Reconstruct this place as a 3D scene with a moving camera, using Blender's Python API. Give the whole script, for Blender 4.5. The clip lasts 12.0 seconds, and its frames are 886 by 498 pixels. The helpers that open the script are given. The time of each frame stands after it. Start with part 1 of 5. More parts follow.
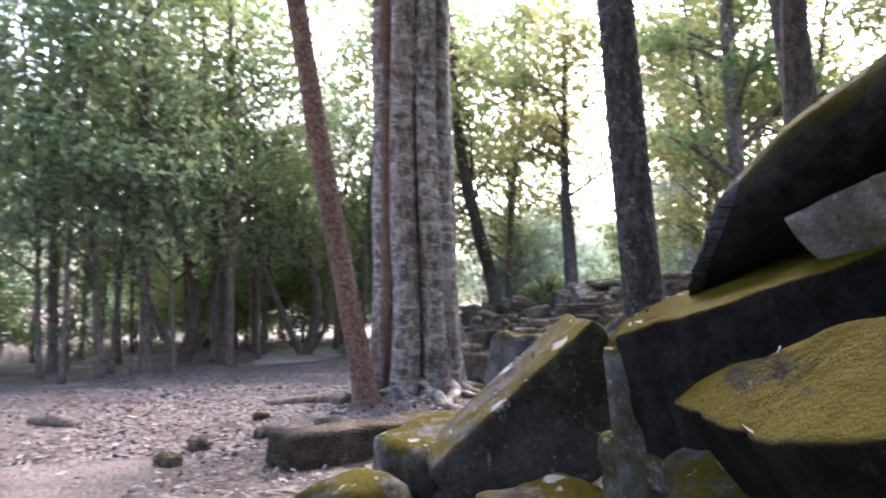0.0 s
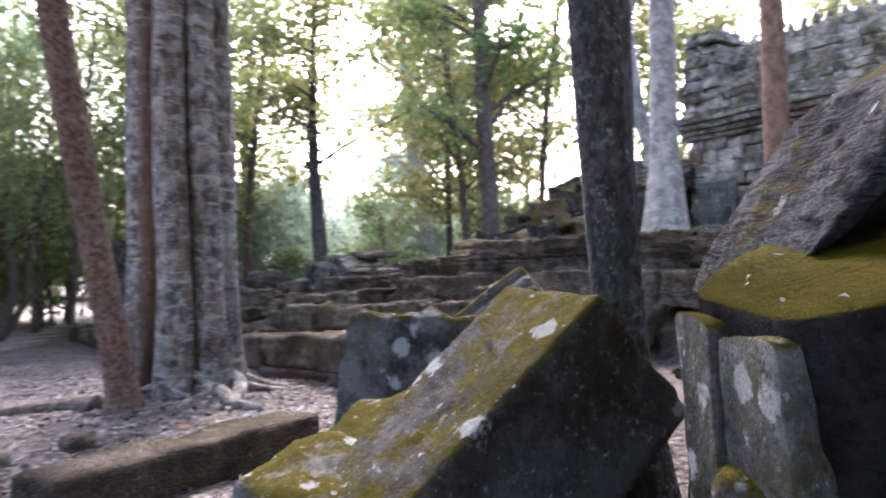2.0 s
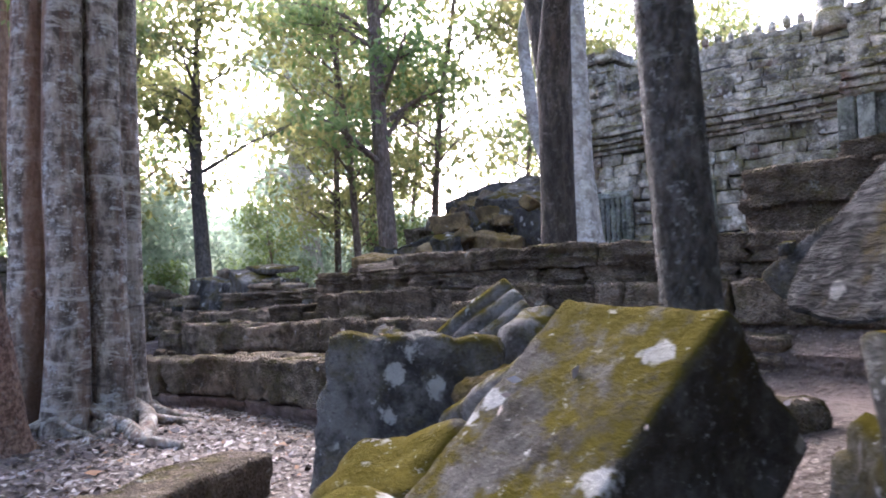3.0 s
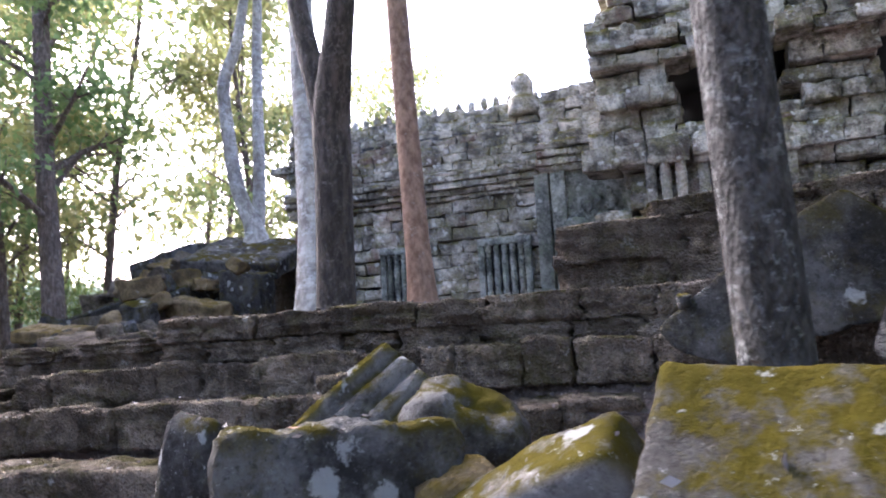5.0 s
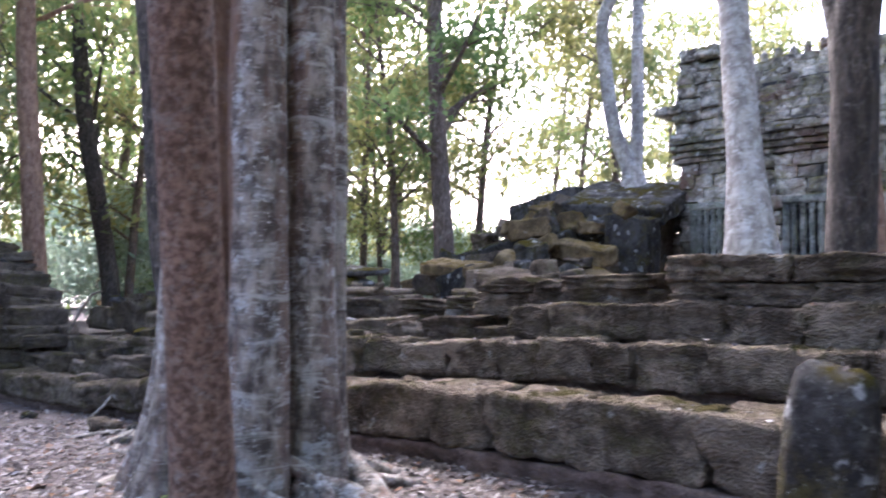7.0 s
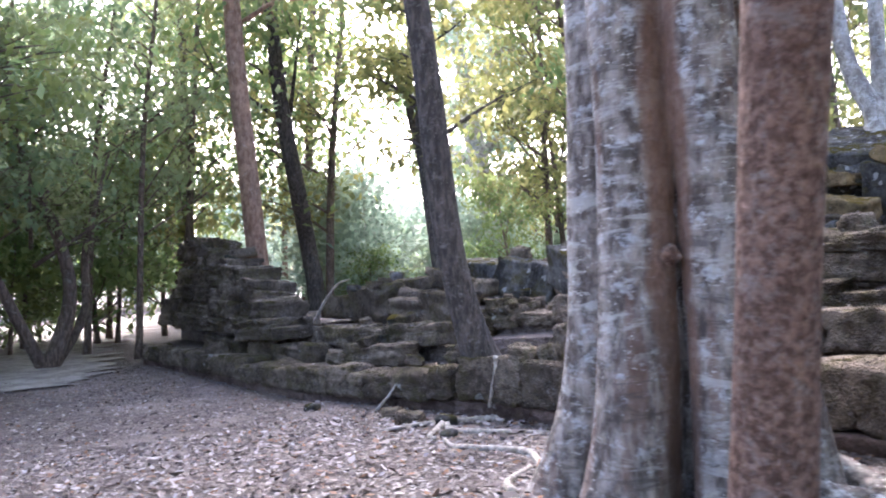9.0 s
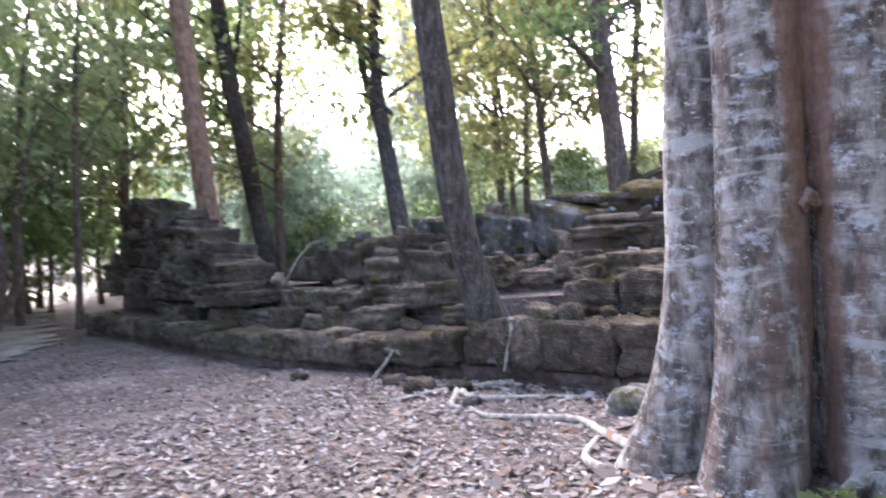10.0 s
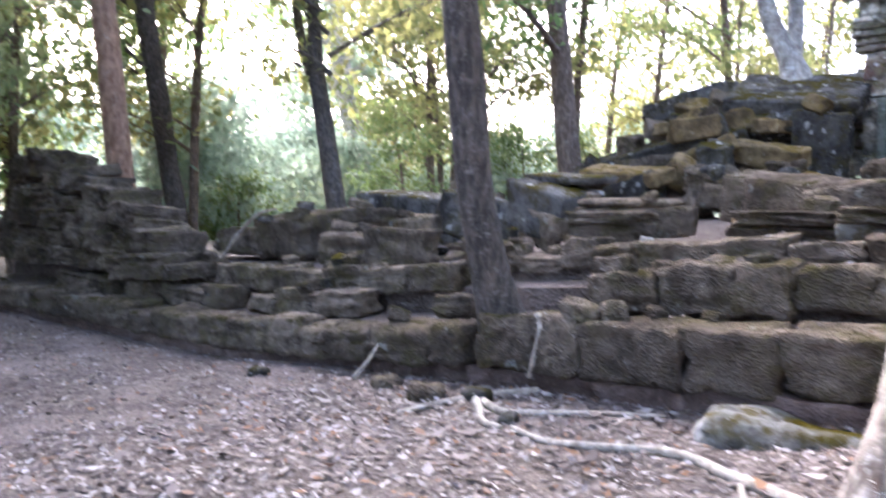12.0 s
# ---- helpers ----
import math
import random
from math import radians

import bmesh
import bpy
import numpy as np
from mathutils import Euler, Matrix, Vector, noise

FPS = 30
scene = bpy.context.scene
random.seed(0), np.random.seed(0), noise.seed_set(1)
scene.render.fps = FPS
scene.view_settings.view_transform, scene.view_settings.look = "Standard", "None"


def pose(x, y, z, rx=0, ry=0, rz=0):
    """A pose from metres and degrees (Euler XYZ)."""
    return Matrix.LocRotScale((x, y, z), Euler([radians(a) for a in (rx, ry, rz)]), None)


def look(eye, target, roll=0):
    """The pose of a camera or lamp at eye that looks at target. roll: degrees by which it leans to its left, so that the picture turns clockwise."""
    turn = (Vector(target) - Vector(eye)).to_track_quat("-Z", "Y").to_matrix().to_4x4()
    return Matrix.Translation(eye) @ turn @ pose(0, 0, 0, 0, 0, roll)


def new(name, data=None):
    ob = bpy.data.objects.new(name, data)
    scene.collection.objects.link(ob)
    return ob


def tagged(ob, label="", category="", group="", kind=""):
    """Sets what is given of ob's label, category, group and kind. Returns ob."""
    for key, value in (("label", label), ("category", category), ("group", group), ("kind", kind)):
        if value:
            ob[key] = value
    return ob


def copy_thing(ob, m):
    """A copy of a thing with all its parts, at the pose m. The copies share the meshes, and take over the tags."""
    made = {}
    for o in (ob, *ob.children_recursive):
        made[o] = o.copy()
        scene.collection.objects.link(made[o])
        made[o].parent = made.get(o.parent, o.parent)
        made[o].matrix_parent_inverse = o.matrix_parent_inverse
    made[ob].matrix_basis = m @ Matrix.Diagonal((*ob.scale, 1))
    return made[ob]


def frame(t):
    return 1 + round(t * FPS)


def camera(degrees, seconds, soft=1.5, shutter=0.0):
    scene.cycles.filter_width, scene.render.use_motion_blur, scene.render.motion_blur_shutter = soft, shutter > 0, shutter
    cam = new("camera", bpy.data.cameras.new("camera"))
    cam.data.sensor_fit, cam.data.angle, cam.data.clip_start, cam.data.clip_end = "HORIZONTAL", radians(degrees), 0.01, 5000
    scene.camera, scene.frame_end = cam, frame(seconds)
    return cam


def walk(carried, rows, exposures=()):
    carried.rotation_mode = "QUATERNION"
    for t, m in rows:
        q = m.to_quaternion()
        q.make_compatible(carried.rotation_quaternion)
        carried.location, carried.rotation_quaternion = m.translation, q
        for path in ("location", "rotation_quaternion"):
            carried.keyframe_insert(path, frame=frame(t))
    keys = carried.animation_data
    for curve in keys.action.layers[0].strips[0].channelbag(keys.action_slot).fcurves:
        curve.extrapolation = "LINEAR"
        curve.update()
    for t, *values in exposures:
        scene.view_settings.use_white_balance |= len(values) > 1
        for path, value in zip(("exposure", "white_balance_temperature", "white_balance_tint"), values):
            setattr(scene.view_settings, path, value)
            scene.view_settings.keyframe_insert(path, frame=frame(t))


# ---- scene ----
cam = camera(62.2, 12.0, 1.9, 0.4)
PATH = [
    (0, (6.687, 0.661, 1.58), (4.727, 1.036, 1.714), -0.9),
    (0.5, (6.322, 0.541, 1.58), (4.416, 1.145, 1.645), -1.3),
    (1, (5.892, 0.354, 1.577), (4.011, 1.032, 1.612), -0.9),
    (1.5, (5.479, 0.265, 1.567), (3.662, 1.094, 1.671), -0.7),
    (2, (5.011, 0.242, 1.563), (3.325, 1.317, 1.613), -1.2),
    (2.5, (4.563, 0.158, 1.563), (3.072, 1.487, 1.655), -1.5),
    (2.7, (4.388, 0.105, 1.558), (2.897, 1.435, 1.65), -1.5),
    (4.3, (3.076, 0.002, 1.581), (2.045, 1.707, 1.754), -2.3),
    (4.5, (2.942, 0.033, 1.568), (2.046, 1.801, 1.834), -3.1),
    (5, (2.601, 0.102, 1.584), (1.877, 1.952, 1.817), -3.3),
    (5.5, (2.213, -0.007, 1.587), (1.531, 1.862, 1.793), -1.0),
    (6, (1.822, -0.078, 1.572), (0.777, 1.616, 1.769), 2.0),
    (6.5, (1.348, -0.154, 1.561), (0.088, 1.387, 1.762), 0.5),
    (7, (0.878, -0.304, 1.523), (-0.545, 1.096, 1.641), 1.0),
    (7.5, (0.476, -0.512, 1.53), (-1.064, 0.761, 1.609), 0.2),
    (7.7, (0.284, -0.578, 1.514), (-1.335, 0.594, 1.578), -0.4),
    (9.3, (-1.05, -1.194, 1.481), (-2.726, -0.104, 1.538), -2.7),
    (9.5, (-1.224, -1.265, 1.497), (-2.901, -0.176, 1.538), -3.2),
    (10, (-1.698, -1.375, 1.491), (-3.261, -0.128, 1.44), -3.3),
    (10.5, (-2.085, -1.384, 1.492), (-3.42, 0.098, 1.35), -0.6),
    (11, (-2.488, -1.276, 1.506), (-3.67, 0.329, 1.337), 0.9),
    (11.5, (-2.885, -1.251, 1.498), (-4.123, 0.299, 1.243), 0.4),
    (12, (-3.307, -1.322, 1.495), (-4.68, 0.127, 1.376), -0.0),
]
walk(cam, [(t, look(eye, target, roll)) for t, eye, target, roll in PATH], [(0, 3.25, 5700, 21), (2.5, 3.1, 5550, 21), (5, 3.2, 5450, 21), (6.5, 3.15, 5500, 21), (7.5, 3.4, 5500, 21), (9.5, 3.55, 5550, 20), (10.5, 3.5, 5600, 20), (12, 3.7, 5600, 19)])

# ---- light ----
world = bpy.data.worlds.new("sky")
scene.world = world
world.use_nodes = True
wn = world.node_tree.nodes
sky = wn.new("ShaderNodeTexSky")
sky.sky_type, sky.sun_disc = "NISHITA", False
sky.sun_elevation, sky.sun_rotation = radians(36), radians(-62)
sky.air_density, sky.dust_density, sky.ozone_density = 0.8, 6.0, 0.6
world.node_tree.links.new(sky.outputs[0], wn["Background"].inputs[0])
wn["Background"].inputs[1].default_value = 0.15
sun_data = bpy.data.lights.new("sun", "SUN")
sun_data.energy, sun_data.angle, sun_data.color = 1.5, radians(16), (1.0, 0.93, 0.82)
sun = new("sun", sun_data)
sun.matrix_world = look((-30, 16, 24), (0, 0, 0))

rng = np.random.RandomState(7)


# ---- materials ----
class Nodes:
    """A small wrapper that writes node materials in few lines."""

    def __init__(self, name, rough=0.9):
        self.m = bpy.data.materials.new(name)
        self.m.use_nodes = True
        self.t = self.m.node_tree
        self.b = self.t.nodes["Principled BSDF"]
        self.b.inputs["Roughness"].default_value = rough
        self.b.inputs["Specular IOR Level"].default_value = 0.25
        self.pos = self.t.nodes.new("ShaderNodeNewGeometry")

    def link(self, a, b):
        self.t.links.new(a, b)

    def scaled(self, s):
        n = self.t.nodes.new("ShaderNodeVectorMath")
        n.operation = "MULTIPLY"
        n.inputs[1].default_value = s if isinstance(s, tuple) else (s, s, s)
        self.link(self.pos.outputs["Position"], n.inputs[0])
        return n.outputs[0]

    def noise(self, scale, detail=5, rough=0.6, stretch=None, warp=0.0):
        n = self.t.nodes.new("ShaderNodeTexNoise")
        n.inputs["Scale"].default_value = 1.0
        n.inputs["Detail"].default_value = detail
        n.inputs["Roughness"].default_value = rough
        n.inputs["Distortion"].default_value = warp
        s = stretch or (1, 1, 1)
        self.link(self.scaled((scale * s[0], scale * s[1], scale * s[2])), n.inputs["Vector"])
        return n.outputs["Fac"]

    def cells(self, scale, feature="F1", stretch=(1, 1, 1)):
        n = self.t.nodes.new("ShaderNodeTexVoronoi")
        n.feature = feature
        n.inputs["Scale"].default_value = 1.0
        self.link(self.scaled(tuple(scale * c for c in stretch)), n.inputs["Vector"])
        return n.outputs["Distance"]

    def ramp(self, fac, lo, hi):
        n = self.t.nodes.new("ShaderNodeMapRange")
        n.interpolation_type = "SMOOTHSTEP"
        n.inputs["From Min"].default_value, n.inputs["From Max"].default_value = lo, hi
        self.link(fac, n.inputs["Value"])
        return n.outputs["Result"]

    def math(self, op, a, b):
        n = self.t.nodes.new("ShaderNodeMath")
        n.operation = op
        for i, v in enumerate((a, b)):
            if isinstance(v, (int, float)):
                n.inputs[i].default_value = v
            else:
                self.link(v, n.inputs[i])
        return n.outputs[0]

    def mix(self, fac, a, b):
        n = self.t.nodes.new("ShaderNodeMix")
        n.data_type = "RGBA"
        if isinstance(fac, (int, float)):
            n.inputs["Factor"].default_value = fac
        else:
            self.link(fac, n.inputs["Factor"])
        for k, v in ((6, a), (7, b)):
            if isinstance(v, tuple):
                n.inputs[k].default_value = (*v, 1)
            else:
                self.link(v, n.inputs[k])
        return n.outputs[2]

    def up(self, lo, hi):
        n = self.t.nodes.new("ShaderNodeSeparateXYZ")
        self.link(self.pos.outputs["Normal"], n.inputs[0])
        return self.ramp(n.outputs["Z"], lo, hi)

    def piece(self):
        return self.t.nodes.new("ShaderNodeObjectInfo").outputs["Random"]

    def island(self):
        return self.pos.outputs["Random Per Island"]

    def bump(self, height, strength, distance):
        n = self.t.nodes.new("ShaderNodeBump")
        n.inputs["Strength"].default_value, n.inputs["Distance"].default_value = strength, distance
        self.link(height, n.inputs["Height"])
        self.link(n.outputs[0], self.b.inputs["Normal"])

    def done(self, colour):
        if isinstance(colour, tuple):
            self.b.inputs["Base Color"].default_value = (*colour, 1)
        else:
            self.link(colour, self.b.inputs["Base Color"])
        return self.m


def stone(name, dark, light, moss, moss_amount, lichen, lichen_amount, grain=9.0, relief=0.02, stain=None, layered=False, patch_scale=2.3, pitted=0.5, algae=None, grime=1.0):
    """Weathered stone: two tones, pitted grain, moss on what faces up, pale lichen spots, olive algae on any face."""
    n = Nodes(name, 0.95)
    n.b.inputs["Specular IOR Level"].default_value = 0.02
    big, fine = n.noise(1.6, 6, 0.65), n.noise(grain, 8, 0.7)
    tone = n.ramp(n.math("ADD", n.math("MULTIPLY", big, 0.6), n.math("MULTIPLY", fine, 0.4)), 0.40, 0.60)
    c = n.mix(tone, dark, light)
    c = n.mix(n.math("MULTIPLY", n.ramp(n.piece(), 0.3, 1.0), 0.6 * grime), c, tuple(v * 0.7 for v in dark))
    streak = n.ramp(n.noise(2.6, 5, 0.6, (1.0, 1.0, 0.18)), 0.52, 0.68)
    c = n.mix(n.math("MULTIPLY", streak, 0.7 * grime), c, tuple(v * 0.6 for v in dark))
    if stain:
        c = n.mix(n.math("MULTIPLY", n.ramp(n.noise(0.7, 5, 0.6), 0.52, 0.68), 0.75), c, stain)
    if algae:
        film_of = n.math("MULTIPLY", n.ramp(n.noise(1.9, 7, 0.7), 0.47, 0.62), n.ramp(n.noise(11, 5, 0.7), 0.36, 0.56))
        c = n.mix(n.math("MULTIPLY", film_of, 0.75), c, algae)
    mottle = n.noise(grain * 3.4, 6, 0.75)
    c = n.mix(n.math("MULTIPLY", n.ramp(mottle, 0.56, 0.70), 0.45), c, tuple(min(0.6, v * 1.5) for v in light))
    c = n.mix(n.math("MULTIPLY", n.ramp(mottle, 0.46, 0.34), 0.6), c, tuple(v * 0.5 for v in dark))
    pits = n.cells(grain * 5)
    c = n.mix(n.math("MULTIPLY", n.ramp(pits, 0.28, 0.05), pitted), c, tuple(v * 0.35 for v in dark))
    patch = n.ramp(n.noise(patch_scale, 7, 0.7), 0.62 - 0.3 * moss_amount, 0.72 - 0.3 * moss_amount)
    m2 = n.mix(n.noise(22, 4), tuple(v * 0.6 for v in moss), tuple(v * 1.35 for v in moss))
    c = n.mix(n.math("MULTIPLY", patch, n.up(0.05, 0.75)), c, m2)
    ragged = n.math("MULTIPLY", n.math("SUBTRACT", n.noise(16, 4, 0.7), 0.5), 0.55)
    spots = n.math("MULTIPLY", n.ramp(n.math("ADD", n.cells(4.3), ragged), 0.27, 0.19), n.ramp(n.noise(2.8, 4), 0.66 - 0.2 * lichen_amount, 0.72 - 0.2 * lichen_amount))
    flecks = n.math("MULTIPLY", n.ramp(n.noise(19, 6, 0.75), 0.60, 0.68), n.ramp(n.noise(3.1, 5), 0.62 - 0.2 * lichen_amount, 0.70 - 0.2 * lichen_amount))
    c = n.mix(n.math("MULTIPLY", n.math("MAXIMUM", spots, flecks), 0.62), c, lichen)
    h = n.math("ADD", n.math("MULTIPLY", fine, 0.7), n.math("MULTIPLY", pits if pitted > 0.3 else n.noise(60, 4, 0.7), 0.3))
    if layered:
        strata = n.noise(4.0, 5, 0.65, (1.6, 1.6, 8.0), 1.2) if layered == "fine" else n.noise(3.0, 5, 0.65, (0.7, 0.7, 3.2), 0.6)
        c = n.mix(n.math("MULTIPLY", n.ramp(strata, 0.50, 0.38), 0.7 if layered == "fine" else 0.25), c, tuple(v * 0.5 for v in dark))
        h = n.math("ADD", h, n.math("MULTIPLY", strata, 1.1 if layered == "fine" else 0.1))
    n.bump(h, 0.9, relief)
    return n.done(c)


LATERITE = stone("laterite", (0.085, 0.067, 0.052), (0.33, 0.264, 0.205), (0.062, 0.052, 0.02), 0.36, (0.42, 0.41, 0.38), 0.4, 10, 0.15, None, False, 2.3, 0.6, (0.115, 0.099, 0.048))
PAVING_RED = stone("footing_stone", (0.085, 0.059, 0.049), (0.20, 0.147, 0.125), (0.10, 0.09, 0.03), 0.1, (0.3, 0.28, 0.26), 0.1, 9, 0.05)
SANDSTONE = stone("temple_sandstone", (0.115, 0.105, 0.088), (0.76, 0.70, 0.60), (0.17, 0.145, 0.045), 0.5, (0.74, 0.72, 0.67), 1.0, 5, 0.09, (0.20, 0.11, 0.085), True, 2.3, 0.5, (0.23, 0.215, 0.12), 0.85)
CARVED = stone("carved_sandstone", (0.12, 0.125, 0.11), (0.56, 0.57, 0.51), (0.22, 0.25, 0.18), 0.5, (0.66, 0.67, 0.62), 0.9, 14, 0.12, None, False, 2.3, 0.5, (0.24, 0.27, 0.2), 0.7)
MOSSY = stone("mossy_sandstone", (0.042, 0.036, 0.030), (0.18, 0.168, 0.158), (0.060, 0.048, 0.007), 0.66, (0.36, 0.355, 0.35), 1.05, 9, 0.05, None, False, 2.0, 0.3, (0.052, 0.041, 0.012))
BOULDER = stone("grey_sandstone", (0.034, 0.031, 0.030), (0.165, 0.157, 0.150), (0.058, 0.046, 0.008), 0.5, (0.44, 0.435, 0.42), 0.95, 9, 0.07, None, False, 2.0, 0.2, (0.075, 0.063, 0.024))
# near-black tones hold the shade on these blocks; moss lies on top
SHADED_MOSSY = stone("shade_black_mossy_sandstone", (0.010, 0.009, 0.0085), (0.036, 0.034, 0.031), (0.048, 0.038, 0.003), 0.95, (0.42, 0.41, 0.39), 0.1, 9, 0.05, None, False, 2.3, 0.2)
RIPPLED = stone("rippled_grey_sandstone", (0.022, 0.021, 0.021), (0.11, 0.107, 0.107), (0.062, 0.045, 0.002), 0.4, (0.27, 0.27, 0.27), 0.8, 10, 0.07, None, "fine", 2.2, 0.3)
PALE_STONE = stone("pale_sandstone", (0.060, 0.056, 0.050), (0.25, 0.24, 0.222), (0.07, 0.054, 0.008), 0.6, (0.5, 0.49, 0.47), 1.0, 7, 0.06, None, False, 2.6, 0.3, (0.095, 0.082, 0.036))
OCHRE = stone("ochre_sandstone", (0.095, 0.070, 0.042), (0.29, 0.21, 0.115), (0.12, 0.083, 0.02), 0.45, (0.42, 0.40, 0.37), 0.4, 9, 0.04, None, False, 2.3, 0.5, (0.13, 0.10, 0.045))


def bark(name, dark, light, patch=None, amount=0.3, rough_scale=14, stretch=(1, 1, 0.25), relief=0.02, red=None, flecks=0.0, rings=None, rust_lines=()):
    """Bark in two tones; rings: pale and dark bands round the stem; rust_lines: (x, y, half width) of rust-brown runs down the stem."""
    n = Nodes(name, 0.9)
    streak = n.noise(rough_scale, 7, 0.65, stretch)
    big = n.noise(1.3, 5, 0.6, (1, 1, 0.5))
    c = n.mix(n.ramp(streak, 0.36, 0.66), dark, light)
    if red:
        c = n.mix(n.math("MULTIPLY", n.ramp(n.noise(1.9, 5, 0.6, (2.6, 2.6, 0.12)), 0.50, 0.60), 0.6), c, red)
    if patch:
        blot = n.ramp(n.noise(6.5, 8, 0.76, (0.85, 0.85, 1.3)), 0.61 - 0.25 * amount, 0.70 - 0.25 * amount)
        ring = n.ramp(n.noise(9.0, 5, 0.6, (0.6, 0.6, 1.6), 0.8), 0.42, 0.6)
        c = n.mix(n.math("MULTIPLY", n.math("MULTIPLY", blot, n.math("ADD", n.math("MULTIPLY", ring, 0.5), 0.5)), 0.7), c, patch)
    if flecks:
        spot = n.math("MULTIPLY", n.ramp(n.noise(26, 5, 0.7), 0.53, 0.63), n.ramp(n.noise(6, 4), 0.42, 0.56))
        c = n.mix(n.math("MULTIPLY", spot, flecks), c, patch)
    if rings:
        band = n.noise(1.0, 6, 0.7, (2.2, 2.2, 9.0), 0.5)
        c = n.mix(n.math("MULTIPLY", n.ramp(band, 0.53, 0.64), 0.75), c, rings[0])
        c = n.mix(n.math("MULTIPLY", n.ramp(band, 0.46, 0.36), 0.7), c, rings[1])
        fleck = n.math("MULTIPLY", n.ramp(n.noise(1.0, 5, 0.7, (16, 16, 42)), 0.58, 0.64), n.ramp(n.noise(2.7, 4, 0.6), 0.42, 0.55))
        c = n.mix(n.math("MULTIPLY", fleck, 0.8), c, tuple(v * 1.3 for v in rings[0]))
    for lx, ly, half in rust_lines:
        away = n.t.nodes.new("ShaderNodeVectorMath")
        away.operation = "DISTANCE"
        away.inputs[1].default_value = (lx, ly, 0)
        n.link(n.scaled((1.0, 1.0, 0.0)), away.inputs[0])
        edge = n.math("ADD", away.outputs["Value"], n.math("MULTIPLY", n.math("SUBTRACT", n.noise(1.0, 5, 0.6, (5, 5, 1.6)), 0.5), half * 1.6))
        c = n.mix(n.math("MULTIPLY", n.ramp(edge, half * 1.15, half * 0.6), 0.85), c, n.mix(n.noise(30, 4), (0.085, 0.045, 0.028), (0.24, 0.14, 0.092)))
    c = n.mix(n.math("MULTIPLY", n.ramp(big, 0.5, 0.72), 0.5), c, tuple(v * 0.5 for v in dark))
    n.bump(n.math("ADD", streak, n.math("MULTIPLY", n.cells(rough_scale * 2.2, "F1", (1, 1, 0.5)), 0.4)), 0.8, relief)
    return n.done(c)


BARK_PALE = bark("pale_fluted_bark", (0.065, 0.050, 0.041), (0.32, 0.272, 0.232), (0.52, 0.515, 0.51), 0.35, 11, (1, 1, 0.5), 0.03, (0.15, 0.085, 0.058), 0.0, ((0.42, 0.39, 0.35), (0.07, 0.056, 0.046)), ((-3.16, 1.80, 0.125), (-3.42, 1.66, 0.045)))
BARK_RED = bark("rust_bark", (0.105, 0.06, 0.042), (0.30, 0.19, 0.14), (0.33, 0.28, 0.25), 0.3, 24, (1, 1, 1.0), 0.05, None, 0.4)
BARK_LICHEN = bark("lichen_bark", (0.045, 0.04, 0.035), (0.135, 0.122, 0.11), (0.30, 0.295, 0.28), 0.25, 26, (1, 1, 0.45), 0.2, None, 0.9)
BARK_DARK = bark("dark_bark", (0.045, 0.038, 0.033), (0.12, 0.10, 0.085), (0.24, 0.22, 0.2), 0.2, 16, (1, 1, 0.3), 0.05, None, 0.4)
BARK_ORANGE = bark("smooth_orange_bark", (0.17, 0.10, 0.065), (0.33, 0.21, 0.145), (0.42, 0.36, 0.31), 0.15, 9, (1, 1, 0.6), 0.01)
BARK_WHITE = bark("white_bark", (0.20, 0.175, 0.15), (0.42, 0.385, 0.34), (0.6, 0.58, 0.55), 0.5, 7, (1, 1, 0.5), 0.01)
BARK_GREY = bark("grey_brown_bark", (0.085, 0.062, 0.048), (0.20, 0.15, 0.12), (0.3, 0.28, 0.25), 0.2, 15, (1, 1, 0.35), 0.03)
ROOT = bark("bleached_root", (0.22, 0.185, 0.15), (0.45, 0.40, 0.34), None, 0.3, 18, (1, 1, 1), 0.01)


def leaf_material(name, a, b, c3, light=0.45):
    n = Nodes(name, 0.55)
    col = n.mix(n.island(), a, b)
    col = n.mix(n.ramp(n.noise(0.35, 3), 0.45, 0.65), col, c3)
    n.done(col)
    tr = n.t.nodes.new("ShaderNodeBsdfTranslucent")
    n.link(col, tr.inputs["Color"])
    mx = n.t.nodes.new("ShaderNodeMixShader")
    mx.inputs[0].default_value = light
    n.link(n.b.outputs[0], mx.inputs[1])
    n.link(tr.outputs[0], mx.inputs[2])
    n.link(mx.outputs[0], n.t.nodes["Material Output"].inputs["Surface"])
    return n.m


LEAF_GREEN = leaf_material("green_leaves", (0.12, 0.185, 0.065), (0.23, 0.30, 0.12), (0.23, 0.265, 0.095), 0.64)
LEAF_DARK = leaf_material("dark_green_leaves", (0.16, 0.225, 0.12), (0.28, 0.345, 0.185), (0.32, 0.345, 0.175), 0.66)
LEAF_YELLOW = leaf_material("yellow_green_leaves", (0.22, 0.235, 0.085), (0.33, 0.30, 0.12), (0.17, 0.21, 0.085), 0.65)
# distance haze is mixed into this leaf colour, hence so pale
LEAF_HAZY = leaf_material("haze_paled_leaves", (0.25, 0.34, 0.265), (0.36, 0.43, 0.345), (0.31, 0.37, 0.24), 0.65)
LEAF_BRIGHT = leaf_material("bright_yellow_leaves", (0.5, 0.43, 0.04), (0.62, 0.52, 0.06), (0.42, 0.40, 0.05), 0.5)


